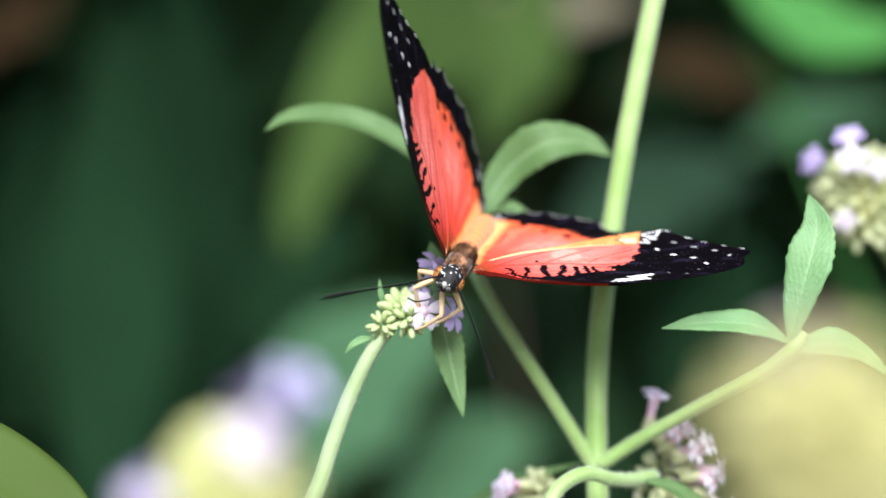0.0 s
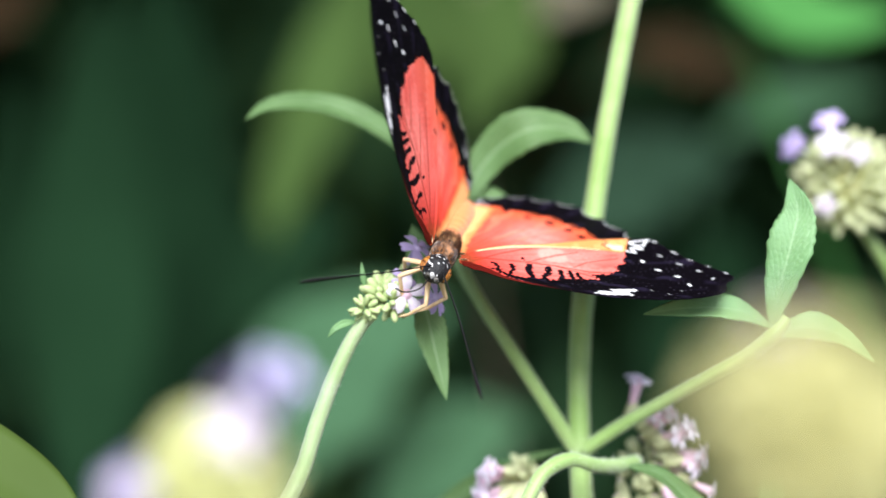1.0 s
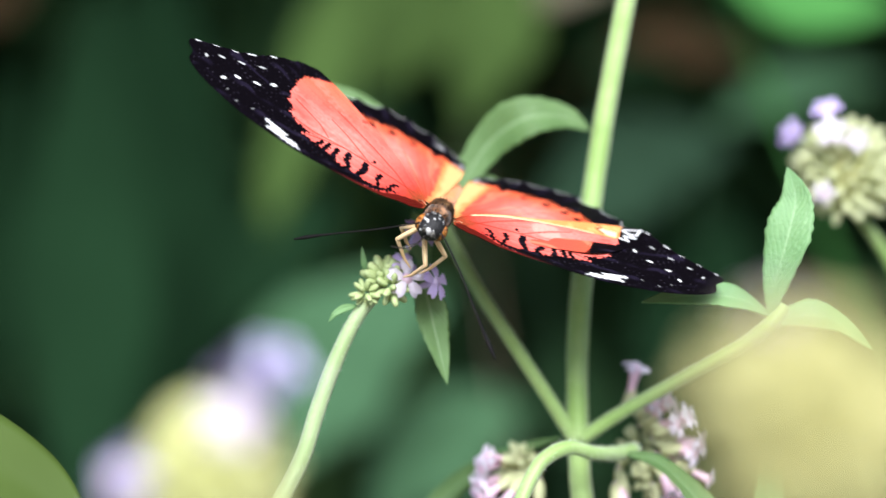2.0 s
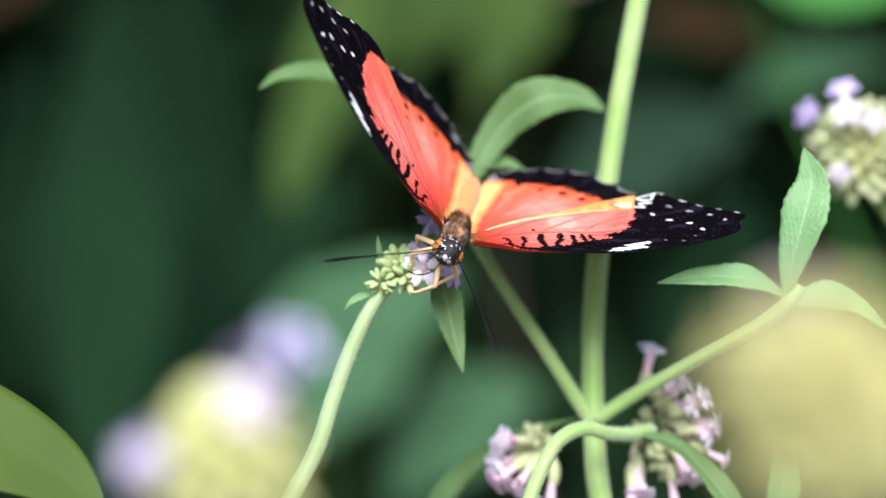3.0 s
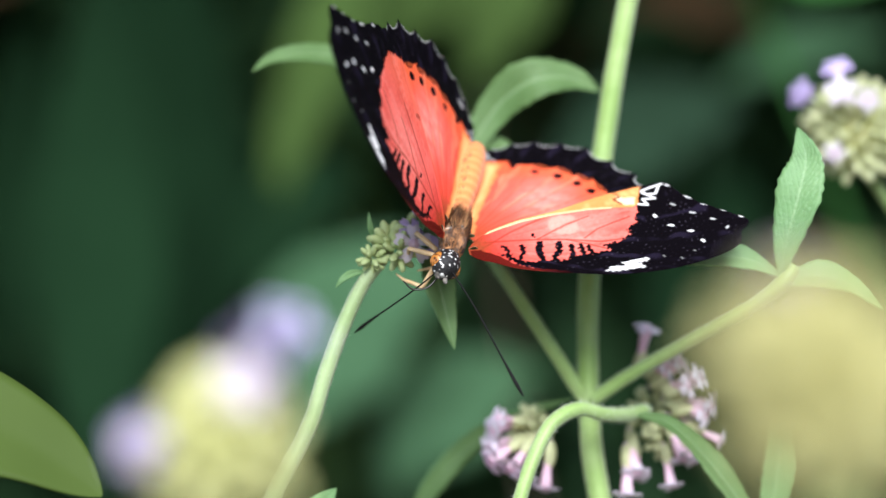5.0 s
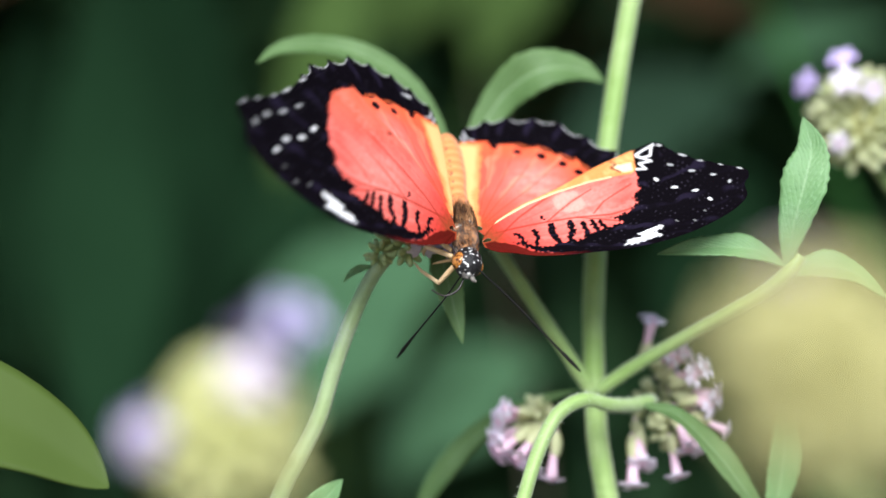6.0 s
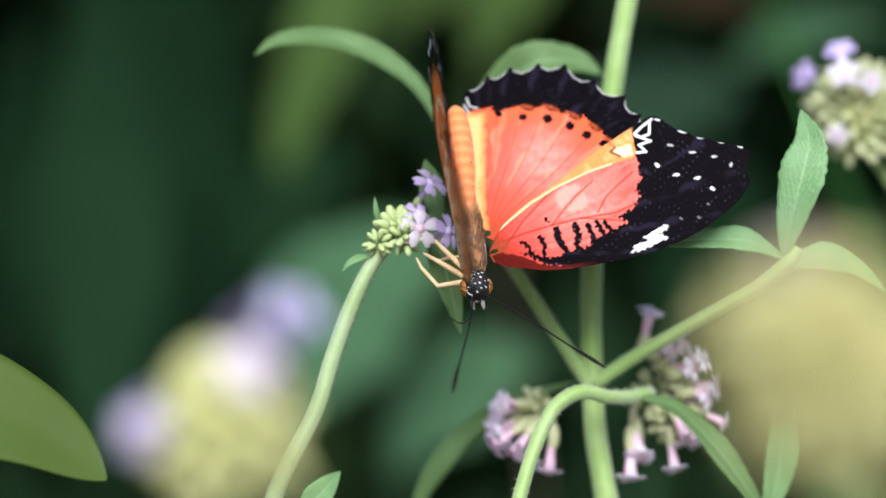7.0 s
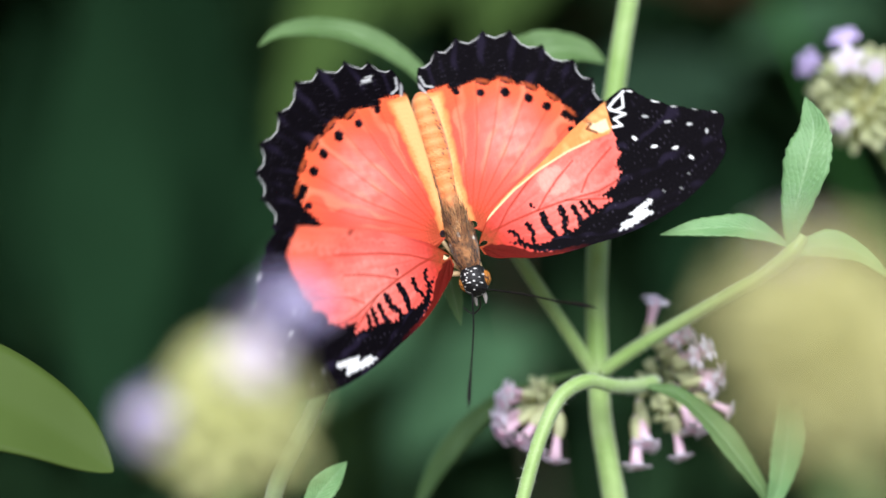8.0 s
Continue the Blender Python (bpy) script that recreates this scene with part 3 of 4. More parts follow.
def dark_tissue(col, u, v, mask, n1, n2):
    """Black scales, with a violet sheen painted in as faint streaks along the veins."""
    col = lay(col, BLACK, mask)
    col = lay(col, (0.020, 0.015, 0.032), 0.55 * mask * rays(u, v, 60, n1) * soft(n1, -0.6, 0.5))
    return lay(col, (0.05, 0.042, 0.06), 0.5 * mask * soft(n2, 0.75, 1.2))


def paint_fore(u, v, folded):
    n1, n2, n3 = wave_noise(u, v, 0.9, 3), wave_noise(u, v, 7.0, 4), wave_noise(u, v, 2.6, 5)
    col = np.tile(np.array(RED), (len(u), 1))
    col = lay(col, PINK, 0.95 * soft(u - 0.5 * v, 1, 13) * (0.85 + 0.2 * n1))
    # pale mid-wing oval: the gloss highlight painted into the scale colour
    col = lay(col, BLUSH_SHEEN, 0.55 * soft(-np.hypot((u - 18) / 1.3, v + 4.5), -8, -1) * (0.75 + 0.4 * n3))
    col = lay(col, ORANGE, 0.5 * soft(-v, 8, 20) * soft(u, 6, 14))
    col = lay(col, (0.60, 0.05, 0.03), 0.20 * rays(u, v, 70, n1) * soft(u, 2, 9))
    col = lay(col, BLUSH_SHEEN, 0.22 * rays(u, v, 41, n3) * soft(u, 5, 12))
    for line, w in (([(2.8, -1.5), (6.5, -2), (11.7, -2.3), (16.8, -2.3), (22.7, -1.8), (26.6, -2.5)], 0.17), ([(27.6, -8.3), (24.9, -6.8), (22.1, -5.1), (20, -2.7)], 0.14),
                    ([(20.5, -8.4), (17, -6.4), (14.1, -4.3), (11.7, -2.3)], 0.14), ([(2.5, 0), (7, -4.2), (12, -7.6), (20, -12)], 0.14), ([(16.8, -2.3), (20.5, -1.2), (24, 0)], 0.12)):
        col = lay(col, (0.30, 0.03, 0.015), 0.7 * soft(-dist_line(u, v, line), -w - 0.12, -w + 0.05))
    fuzz = 0.5 * n2 + 0.35 * n3
    col = lay(col, (0.22, 0.06, 0.02), 0.75 * soft(-(np.hypot(u, v) + fuzz), -5.5, -1.5))
    if folded:
        blot = signed(u, v, [(15.8, -8.8), (18, -8.5), (18.6, -6.9), (19.1, -4.9), (17.9, -3.7), (15.8, -3.6), (14.1, -4.4), (13.3, -6.2), (13.8, -7.9)])
        blot = np.maximum(blot, 0.25 - dist_line(u, v, [(20.5, -8.4), (17, -6.4), (14.1, -4.3)]))
        col = lay(col, (0.90, 0.34, 0.27), 0.85 * soft(-(blot + 0.25 * n2), -0.25, 0.45))
    edge = 0.32 * n2 + 0.2 * n3
    black = signed(u, v, [(31, -24), (26.6, -20), (27.6, -17), (28.8, -13.5), (29, -10.3), (28.8, -7), (27.4, -5.2), (27.7, -3.7), (26.4, -2), (24.2, -1.2), (23.1, -0.8), (24.6, 0.2), (22.6, 0.8), (21.3, 1.4), (20, 1.7), (18.8, 2.0), (16.8, 3.0),
                          (14.2, 3.2), (11.5, 3.5), (9.2, 3.2), (7, 1.9), (5.4, 1.3), (7.2, 3.0), (9.2, 4.6), (12.5, 5.7), (14, 7), (18, 8), (30, 9.5), (50, 6), (54, -12)])
    mask = soft(-(black + edge), -0.2, 0.12)
    for line, w in (([(6.1, -0.6), (6.8, 0.6), (7.3, 2.1), (7.6, 3)], 0.34), ([(9.2, -0.7), (9.6, 0.9), (9.0, 2.9), (9.3, 4)], 0.42), ([(12.3, -1.3), (12.2, 0.6), (12.9, 2.6), (13, 4.9)], 0.58),
                    ([(15.6, -1.4), (15.7, 0.4), (15, 2.1), (15.1, 4.3)], 0.58), ([(17.7, -0.8), (18, 1.3), (17.9, 3.6)], 0.48), ([(19.2, -0.9), (19.8, 0.9), (20, 2.6)], 0.42), ([(20.6, -0.5), (21.3, 1.3)], 0.45), ([(10.9, -3.9), (11.1, -3)], 0.2)):
        mask = np.maximum(mask, soft(-(dist_line(u, v, line) + 0.22 * n2), -w - 0.1, -w + 0.08))
    if not folded:
        tail = signed(u, v, [(22.5, -19.6), (25.2, -18.6), (27.2, -17), (31, -20), (28, -24), (22, -22)])
        mask = np.maximum(mask, soft(-(tail + edge), -0.2, 0.12))
        col = spot(col, u, v, (15, -13.5), 0.9, 0.45, 0.4, (0.18, 0.02, 0.01), 0.85, n2)
    col = dark_tissue(col, u, v, mask, n1, n2)
    # dark red leading edge; shade on its down-curved side is in the colour
    costa = signed(u, v, [(0.4, 0.6), (2.2, 0.4), (5.4, 2.0), (8.9, 4.6), (12.5, 5.5), (16.4, 5.9), (21, 7.2), (12, 8), (5, 6), (1, 4)])
    col = lay(col, (0.075, 0.006, 0.004), 0.95 * soft(-(costa + 0.15 * n3), -0.2, 0.15) * soft(-u - n1, -19, -12))
    bar = signed(u, v, [(23.6, 5.9), (24.7, 4.6), (26.9, 4.7), (26.4, 3.7), (28.6, 3), (30.7, 2.4), (30.9, 3.2), (29.2, 3.8), (30.4, 4.9), (27.7, 5.4), (25.9, 5.9)])
    streak = 0.22 * np.sin((v + 0.45 * u) * 9 + n3)
    col = lay(col, WHITE, soft(-(bar + 0.22 * n2 + 0.6 * np.maximum(streak, 0)), -0.15, 0.12))
    for at, a, b, ang, w in (((32.1, -8.4), 0.95, 0.42, 1.05, 1), ((34.8, -5.9), 0.75, 0.38, 0.1, 1), ((38.2, -4.4), 0.72, 0.38, 0.2, 1), ((40.1, -1.9), 0.62, 0.42, 0.8, 1),
                             ((35.3, -11.4), 0.9, 0.3, 0.5, 0.45), ((38.6, -9.2), 0.85, 0.32, 0.3, 0.55), ((42, -7.5), 0.75, 0.34, 0.3, 0.55), ((44.4, -5.3), 0.4, 0.55, 0.5, 0.5),
                             ((37.9, -13.3), 1.0, 0.2, 0.55, 0.95), ((40.7, -11.4), 0.8, 0.2, 0.3, 0.95), ((44, -9.7), 0.8, 0.22, 0.4, 0.95), ((46.9, -8.1), 0.7, 0.24, 0.4, 0.95), ((34.4, -16.5), 0.8, 0.22, 0.5, 0.9),
                             ((36.4, 2.6), 0.5, 0.14, 1, 0.3), ((33.4, 2), 0.6, 0.14, 1, 0.25), ((38.6, 0.6), 0.4, 0.14, 1, 0.25)):
        fine = 0.82 if folded else 0.95
        col = spot(col, u, v, at, a * fine, b * fine, ang, WHITE, w, n2)
    if folded:
        band = signed(u, v, [(3.2, -4.2), (9.2, -7.1), (14.5, -8.9), (20.3, -10.2), (24.5, -10.6), (28.2, -10.7), (29.3, -11.6), (29.2, -13), (29.7, -15.2), (29.2, -17), (25, -15.6), (20, -13.4), (14, -11), (8, -8), (3, -5)])
        on = soft(-band, -0.12, 0.1)
        col = lay(col, BAND, on)
        col = lay(col, (0.88, 0.45, 0.17), on * soft(n1 + 0.6 * n3, -0.4, 0.8) * 0.7)
        col = lay(col, CREAM, soft(-dist_line(u, v, [(2.6, -3.6), (4.8, -4.8), (9.2, -7.0), (14.5, -8.9), (20.3, -10.2), (24.5, -10.6)]), -0.26, -0.06))
        col = lay(col, (0.92, 0.70, 0.42), 0.9 * soft(-signed(u, v, [(25.3, -13.9), (26.6, -13.2), (28.7, -13.4), (28.6, -11.4), (27.2, -11.2), (25.6, -11.9)]), -0.2, 0.2))
        col = lay(col, (0.16, 0.05, 0.02), 0.9 * soft(-dist_line(u, v, [(25, -14.6), (25.9, -13.4), (24.9, -12.8), (26.3, -11.6)]), -0.34, -0.14))
        col = lay(col, BLACK, soft(-signed(u, v, [(29.3, -10.5), (29.3, -13), (29.5, -15.6), (33, -18.5), (34, -16), (33.6, -11), (31, -9)]), -0.15, 0.1))
        for line in ([(33.4, -16.9), (31.3, -15.9), (29.8, -15), (30.7, -14.1), (32.3, -14.3), (32.9, -16.4)], [(29.9, -14.6), (32.2, -13), (30, -12.8), (30.9, -11.3), (29.3, -11.5)]):
            col = lay(col, WHITE, soft(-dist_line(u, v, line), -0.27, -0.13))
    return col * (1 + 0.06 * n2)[:, None]


def paint_hind(u, v, flecked):
    n1, n2, n3 = wave_noise(u, v, 0.8, 13), wave_noise(u, v, 7.0, 14), wave_noise(u, v, 2.4, 15)
    col = np.tile(np.array((0.80, 0.088, 0.052)), (len(u), 1))
    col = lay(col, ORANGE, 0.75 * soft(np.hypot(u - 4, v), 15, 29))
    col = lay(col, PINK, 0.9 * soft(-np.hypot(u - 12, v + 12), -12, -3) * (0.8 + 0.3 * n1))
    # lighter middle: highlight of the glossy hindwing, laid on as colour
    col = lay(col, BLUSH_SHEEN, 0.6 * soft(-np.hypot(u - 13, (v + 12.5) * 0.8), -7, -1) * (0.8 + 0.4 * n3))
    ang, r = np.arctan2(-v, u), np.hypot(u, v)
    col = lay(col, (0.93, 0.36, 0.20), 0.35 * rays(u, v, 30, n1) * soft(r, 7, 15))
    for a0 in (0.42, 0.6, 0.78, 0.96, 1.12, 1.28, 1.43):
        col = lay(col, (0.52, 0.05, 0.02), 0.45 * soft(-np.abs(ang - a0 - 0.012 * np.sin(r * 0.3)) * r, -0.22, -0.05))
    col = lay(col, (0.24, 0.06, 0.02), 0.65 * soft(-(r + 0.5 * n2), -6.5, -2))
    dark = signed(u, v, [(-4, -25.6), (2, -25.2), (3.9, -25.4), (6, -25.4), (6.7, -23.5), (7.6, -24), (9, -24.3), (11.6, -24.3), (12.7, -24.3), (13.6, -23.2), (15.4, -23.3), (17.3, -22.6), (18, -21), (19.7, -20.9), (21.7, -19.5), (22.9, -17.6), (24, -16.3), (24.4, -14.4),
                         (23.7, -12.2), (25, -11), (24, -9.2), (22.3, -6.9), (24.5, -5), (24, -1), (23, 3), (34, 4), (44, -20), (22, -40), (-2, -40)])
    inner = signed(u, v, [(4.7, -24.4), (4.0, -20), (3.0, -15.3), (1.4, -7.3), (0.8, -1), (-1.5, -2), (-1.5, -11), (-1, -18), (-0.5, -26)])
    col = lay(col, (0.84, 0.29, 0.09), 0.9 * soft(-(inner + 0.2 * n3), -0.5, 0.35))
    col = lay(col, (0.88, 0.50, 0.20), 0.8 * soft(-(inner + 0.3 * n2 + 0.4 * n1), 0.2, 1.4))
    mask = soft(-(dark + 0.35 * n2), -0.25, 0.15)
    for at, a, b in (((7.2, -23.6), 0.6, 0.7), ((11.2, -21.9), 0.78, 0.72), ((15.4, -20.5), 0.86, 1.0), ((18.9, -18.1), 0.8, 0.9), ((21.4, -15.6), 0.85, 0.85), ((24, -13.2), 0.9, 0.8), ((23.8, -10.2), 0.7, 0.6)):
        mask = np.maximum(mask, soft(-(np.hypot((u - at[0]) / a, (v - at[1]) / b) + 0.15 * n2), -1.15, -0.85))
    for at in ((12.5, -23.9), (16.6, -22.7), (20.3, -20.1), (23.3, -17), (25.3, -13.4)):
        k = math.hypot(*at)
        q = np.hypot((u * -at[1] + v * at[0]) / k / 1.5, ((u * at[0] + v * at[1]) / k - k) / 0.9)
        mask = np.maximum(mask, soft(-(q + 0.2 * n2), -1.1, -0.85))
    col = dark_tissue(col, u, v, mask, n1, n2)
    for cx, cy in ((12.5, -24.1), (16.6, -22.9), (20.3, -20.3), (23.3, -17.2), (25.3, -13.6)):
        # lunules: an orange crescent under a black arch, turned to face the root
        k = math.hypot(cx, cy)
        along, out = (u * -cy + v * cx) / k, (u * cx + v * cy) / k - k
        q = np.hypot(along / 1.9, (out + 0.5) / 1.05)
        col = lay(col, (0.46, 0.085, 0.025), 0.75 * soft(-(q + 0.25 * n2), -0.85, -0.4) * soft(out, -0.9, -0.4) * soft(-out, -0.35, 0.05))
    if flecked:
        col = lay(col, WHITE, 0.6 * soft(-signed(u, v, [(6.6, -29.4), (8.6, -29.1), (9, -28.4), (7, -28.6)]) - 0.3 * n2, -0.2, 0.2))
    for line in ([(2.2, -28.2), (2.4, -26.4), (3.6, -25.8)], [(1.4, -27), (2, -25.2)]):
        col = lay(col, WHITE, 0.5 * soft(-(dist_line(u, v, line) + 0.1 * n2), -0.28, -0.1))
    return col * (1 + 0.06 * n2)[:, None]


def paint_under(u, v, r):
    """Cream with orange fields, rows of black dots towards the root and a black pale-spotted margin."""
    n1, n2, n3 = wave_noise(u, v, 1.1, 23), wave_noise(u, v, 5.0, 24), wave_noise(u, v, 2.4, 25)
    ang = np.arctan2(v, u)
    col = np.tile(np.array((0.80, 0.56, 0.34)), (len(u), 1))
    col = lay(col, (0.78, 0.22, 0.05), soft(r + 0.25 * n1, 0.30, 0.46))
    for q, w in ((0.40, 0.014), (0.66, 0.016)):
        col = lay(col, (0.84, 0.68, 0.46), 0.85 * soft(-np.abs(r - q + 0.015 * n3), -w * 1.6, -w))
    col = lay(col, BLACK, 0.9 * soft(np.sin(ang * 19 + n1) * np.sin(r * 46 + n3) + 0.2 * n2, 0.55, 0.7) * soft(-r, -0.62, -0.5))
    col = lay(col, BLACK, soft(r + 0.03 * n2 + 0.03 * n1, 0.78, 0.83))
    col = lay(col, WHITE, soft(-np.abs(r - 0.93), -0.02, -0.01) * soft(np.cos(ang * 30), 0.2, 0.6))
    return col


WING = material("wing_scales", (1, 1, 1), 0.55, None, bump=0.25, bump_scale=3500, translucent=0.16, attribute="scales", spec=0.02, sheen=0.0)


def wing_mesh(name, outline, painter, side, tips, depth, camber, rim, n_ang=440, n_rad=230):
    """A thin double sheet fanned out from the root: outline in (out, forward) mm; scallops between the given tips; scales painted on both sides."""
    cur = spline([(p[0], p[1], 0) for p in outline], 900)
    a = np.unwrap(np.array([math.atan2(p.y, p.x) for p in cur]))
    r = np.array([math.hypot(p.x, p.y) for p in cur])
    order = np.argsort(a)
    a, r = a[order], r[order]
    # more columns where the wing reaches far out
    pace = np.cumsum(np.interp(np.linspace(a[0], a[-1], 900), a, r) + 6)
    ang = np.interp(np.linspace(pace[0], pace[-1], n_ang), pace, np.linspace(a[0], a[-1], 900))
    rad = np.interp(ang, a, r)
    rad = np.convolve(np.pad(rad, 2, mode="edge"), np.ones(5) / 5, "valid")
    edge_at = sorted(math.atan2(q[1], q[0]) for q in tips)
    on, dip = np.zeros(n_ang), np.zeros(n_ang)
    for lo, hi in zip(edge_at, edge_at[1:]):
        inside_gap = (ang >= lo) & (ang < hi)
        arch = np.sin(math.pi * np.clip((ang - lo) / (hi - lo), 0, 1))
        dip += inside_gap * depth * min(1, (hi - lo) / 0.14) * arch ** 0.75
        on += inside_gap * soft(arch, 0.25, 0.6)
    rad = rad - dip + 0.06 * np.sin(ang * 140) * (on > 0)
    f = np.linspace(0.02, 1, n_rad) ** 0.85
    U = (rad[:, None] * np.cos(ang)[:, None] * f[None, :]).ravel()
    V = (rad[:, None] * np.sin(ang)[:, None] * f[None, :]).ravel()
    Rr = np.tile(f, n_ang)
    A = np.repeat(ang, n_rad)
    Rmax = np.repeat(rad, n_rad)
    veins = 0.10 * np.abs(np.sin(A * 11)) * np.minimum(Rr * 3, 1)
    Z = camber * (Rr ** 2) * (0.6 + 0.4 * np.cos(A * 2)) * 3 + veins
    top = painter(U, V)
    edge = np.repeat(on, n_rad)
    gap = (1 - Rr) * Rmax
    top = lay(top, WHITE, rim * edge * soft(-gap, -0.30, -0.12))
    under = paint_under(U, V, Rr)
    N = n_ang * n_rad
    co = np.zeros((2 * N, 3))
    co[:N] = np.stack([side * U, V, Z], 1) / 1000
    co[N:] = np.stack([side * U, V, Z - 0.12 * np.minimum(1, (1 - Rr) * 20 + 0.15)], 1) / 1000
    idx = np.arange(N).reshape(n_ang, n_rad)
    q = np.stack([idx[:-1, :-1], idx[:-1, 1:], idx[1:, 1:], idx[1:, :-1]], -1).reshape(-1, 4)
    rimq = np.concatenate([np.stack([idx[:-1, -1], idx[:-1, -1] + N, idx[1:, -1] + N, idx[1:, -1]], -1),
                           np.stack([idx[0, :-1], idx[0, :-1] + N, idx[0, 1:] + N, idx[0, 1:]], -1),
                           np.stack([idx[-1, 1:], idx[-1, 1:] + N, idx[-1, :-1] + N, idx[-1, :-1]], -1)])
    # winding of both sheets, mirrored for the other side
    if side > 0:
        allq = np.concatenate([q, q[:, ::-1] + N, rimq[:, ::-1]])
    else:
        allq = np.concatenate([q[:, ::-1], q + N, rimq])
    me = bpy.data.meshes.new(name)
    me.vertices.add(2 * N)
    me.vertices.foreach_set("co", co.ravel())
    k = len(allq)
    me.loops.add(4 * k)
    me.loops.foreach_set("vertex_index", allq.ravel().astype(np.int32))
    me.polygons.add(k)
    me.polygons.foreach_set("loop_start", np.arange(0, 4 * k, 4, dtype=np.int32))
    me.polygons.foreach_set("use_smooth", np.ones(k, bool))
    me.update(calc_edges=True)
    layer = me.color_attributes.new("scales", "FLOAT_COLOR", "POINT")
    rgba = np.ones((2 * N, 4))
    rgba[:N, :3], rgba[N:, :3] = np.clip(top, 0, 1), np.clip(under, 0, 1)
    layer.data.foreach_set("color", rgba.ravel())
    me.materials.append(WING)
    me.validate()
    return me


FORE = [(0.6, -1.0), (1.8, -2.5), (3.7, -4.4), (8.6, -7.1), (14.7, -9.6), (19.2, -11.9), (21.9, -13.3), (25.7, -14.8), (29.7, -16.3), (31.6, -17), (33.3, -17.5), (34.9, -16.8)]
FORE_OPEN = [(0.6, -1.0), (1.8, -2.8), (4, -5.4), (9, -9.8), (15, -14.2), (20, -17.5), (24, -20), (26.4, -21), (28.2, -21), (30.2, -20.2), (34.2, -17.3)]
MARGIN = [(36.5, -15.6), (39.2, -12.7), (41.6, -11.2), (44.5, -9.5), (48, -7.4), (47.9, -5.7), (46.8, -4.3), (46.6, -1.6), (45.8, -0.4), (43.2, 1.7), (39.1, 3.8), (34.7, 5.4), (29.7, 6.4), (24, 6.8), (19, 6.6), (13.1, 6.2), (8.4, 5.3), (4.5, 3.9), (2, 3.0), (0.4, 1.7)]
FORE, FORE_OPEN = FORE + MARGIN, FORE_OPEN + MARGIN
FORE_TIPS = [(34.9, -16.8), (39.2, -12.9), (42.4, -10.8), (45.2, -9.1), (48, -7.4)]
OPEN_TIPS = [(26.4, -21), (30.2, -20.2), (33, -18.4)] + FORE_TIPS
HIND = [(0, -1.8), (-0.5, -8), (-0.2, -15), (0.3, -21), (0.9, -25.3), (2, -29), (3.6, -31), (7, -32.2), (11.2, -33), (16.4, -32.6), (21.1, -31.1), (25.6, -26.6), (30, -22.1), (31.9, -17.6), (32, -13.2), (31, -8.4), (29, -3.5), (25, 0.3), (17.5, 2.6), (9, 3.1), (2.6, 1.9), (1.1, 1)]
HIND_TIPS = [(2.6, -30), (6.8, -32.2), (11.2, -33), (16.4, -32.6), (21.1, -31.2), (25.6, -26.6), (30, -22.1), (31.9, -17.6), (32, -13.2), (31, -8.4)]

butterfly = thing("butterfly", "red lacewing butterfly with black wing borders, feeding on verbena buds", "butterfly")
SIZE = 0.96
butterfly.scale = (SIZE, SIZE, SIZE)


def coloured(name, bm, parent, paint, mat_name, rough=0.6, bump=0.4, bump_scale=2500, label="", sheen=0.2):
    """A part whose colours are a function of its own coordinates (mm)."""
    bmesh.ops.recalc_face_normals(bm, faces=bm.faces)
    me = bpy.data.meshes.new(name)
    bm.to_mesh(me)
    bm.free()
    layer = me.color_attributes.new("scales", "FLOAT_COLOR", "POINT")
    for i, v in enumerate(me.vertices):
        layer.data[i].color = (*paint(v.co * 1000), 1)
    me.polygons.foreach_set("use_smooth", [True] * len(me.polygons))
    me.materials.append(material(mat_name, (1, 1, 1), rough, None, bump=bump, bump_scale=bump_scale, attribute="scales", sheen=sheen))
    ob = new(name, me)
    ob.parent = parent
    return tagged(ob, label)


def blob(rings, sides=48, flat=1.0, n=60):
    """A body of revolution along y from (y, radius, rise) in mm."""
    bm = bmesh.new()
    cur = spline([(y, r, z) for y, r, z in rings], n)
    pts = [Vector((0, q.x, q.z)) / 1000 for q in cur]
    loops = []
    for p, q in zip(pts, cur):
        loops.append([bm.verts.new(p + Vector((math.cos(2 * math.pi * j / sides), 0, flat * math.sin(2 * math.pi * j / sides))) * max(q.y, 0.02) / 1000) for j in range(sides)])
    for a, b in zip(loops, loops[1:]):
        for j in range(sides):
            bm.faces.new((a[j], a[(j + 1) % sides], b[(j + 1) % sides], b[j]))
    bm.faces.new(loops[0])
    bm.faces.new(loops[-1][::-1])
    return bm


def mixc(a, b, t):
    t = max(0.0, min(1.0, t))
    return tuple(x * (1 - t) + y * t for x, y in zip(a, b))


def thorax_paint(p):
    n = noise.noise(p * 0.9) + 0.6 * noise.noise(p * 3.0)
    c = mixc((0.07, 0.035, 0.016), (0.38, 0.17, 0.06), 0.5 + 1.0 * n)
    if noise.noise(p * 1.3 + Vector((9, 2, 4))) > 0.30 and p.y < 2:
        c = (0.60, 0.52, 0.42)
    if abs(abs(p.x) - 1.7) < 0.3 and p.y > 0:
        c = mixc(c, (0.02, 0.012, 0.01), 0.7)
    if p.z < -0.8:
        c = mixc(c, (0.80, 0.72, 0.60), 0.8 + n)
    return c


def abdomen_paint(p):
    n = noise.noise(p * 1.3)
    seg = abs(math.sin((p.y + 6) * 1.55))
    c = mixc((0.66, 0.19, 0.045), (0.74, 0.32, 0.11), (1 - seg) * 0.8)
    c = mixc(c, (0.24, 0.11, 0.04), (p.y + 8) / 5 + 0.5 * n)
    if abs(p.x) > 1.2 and noise.noise(p * 2.1) > 0.35:
        c = (0.06, 0.03, 0.02)
    return c


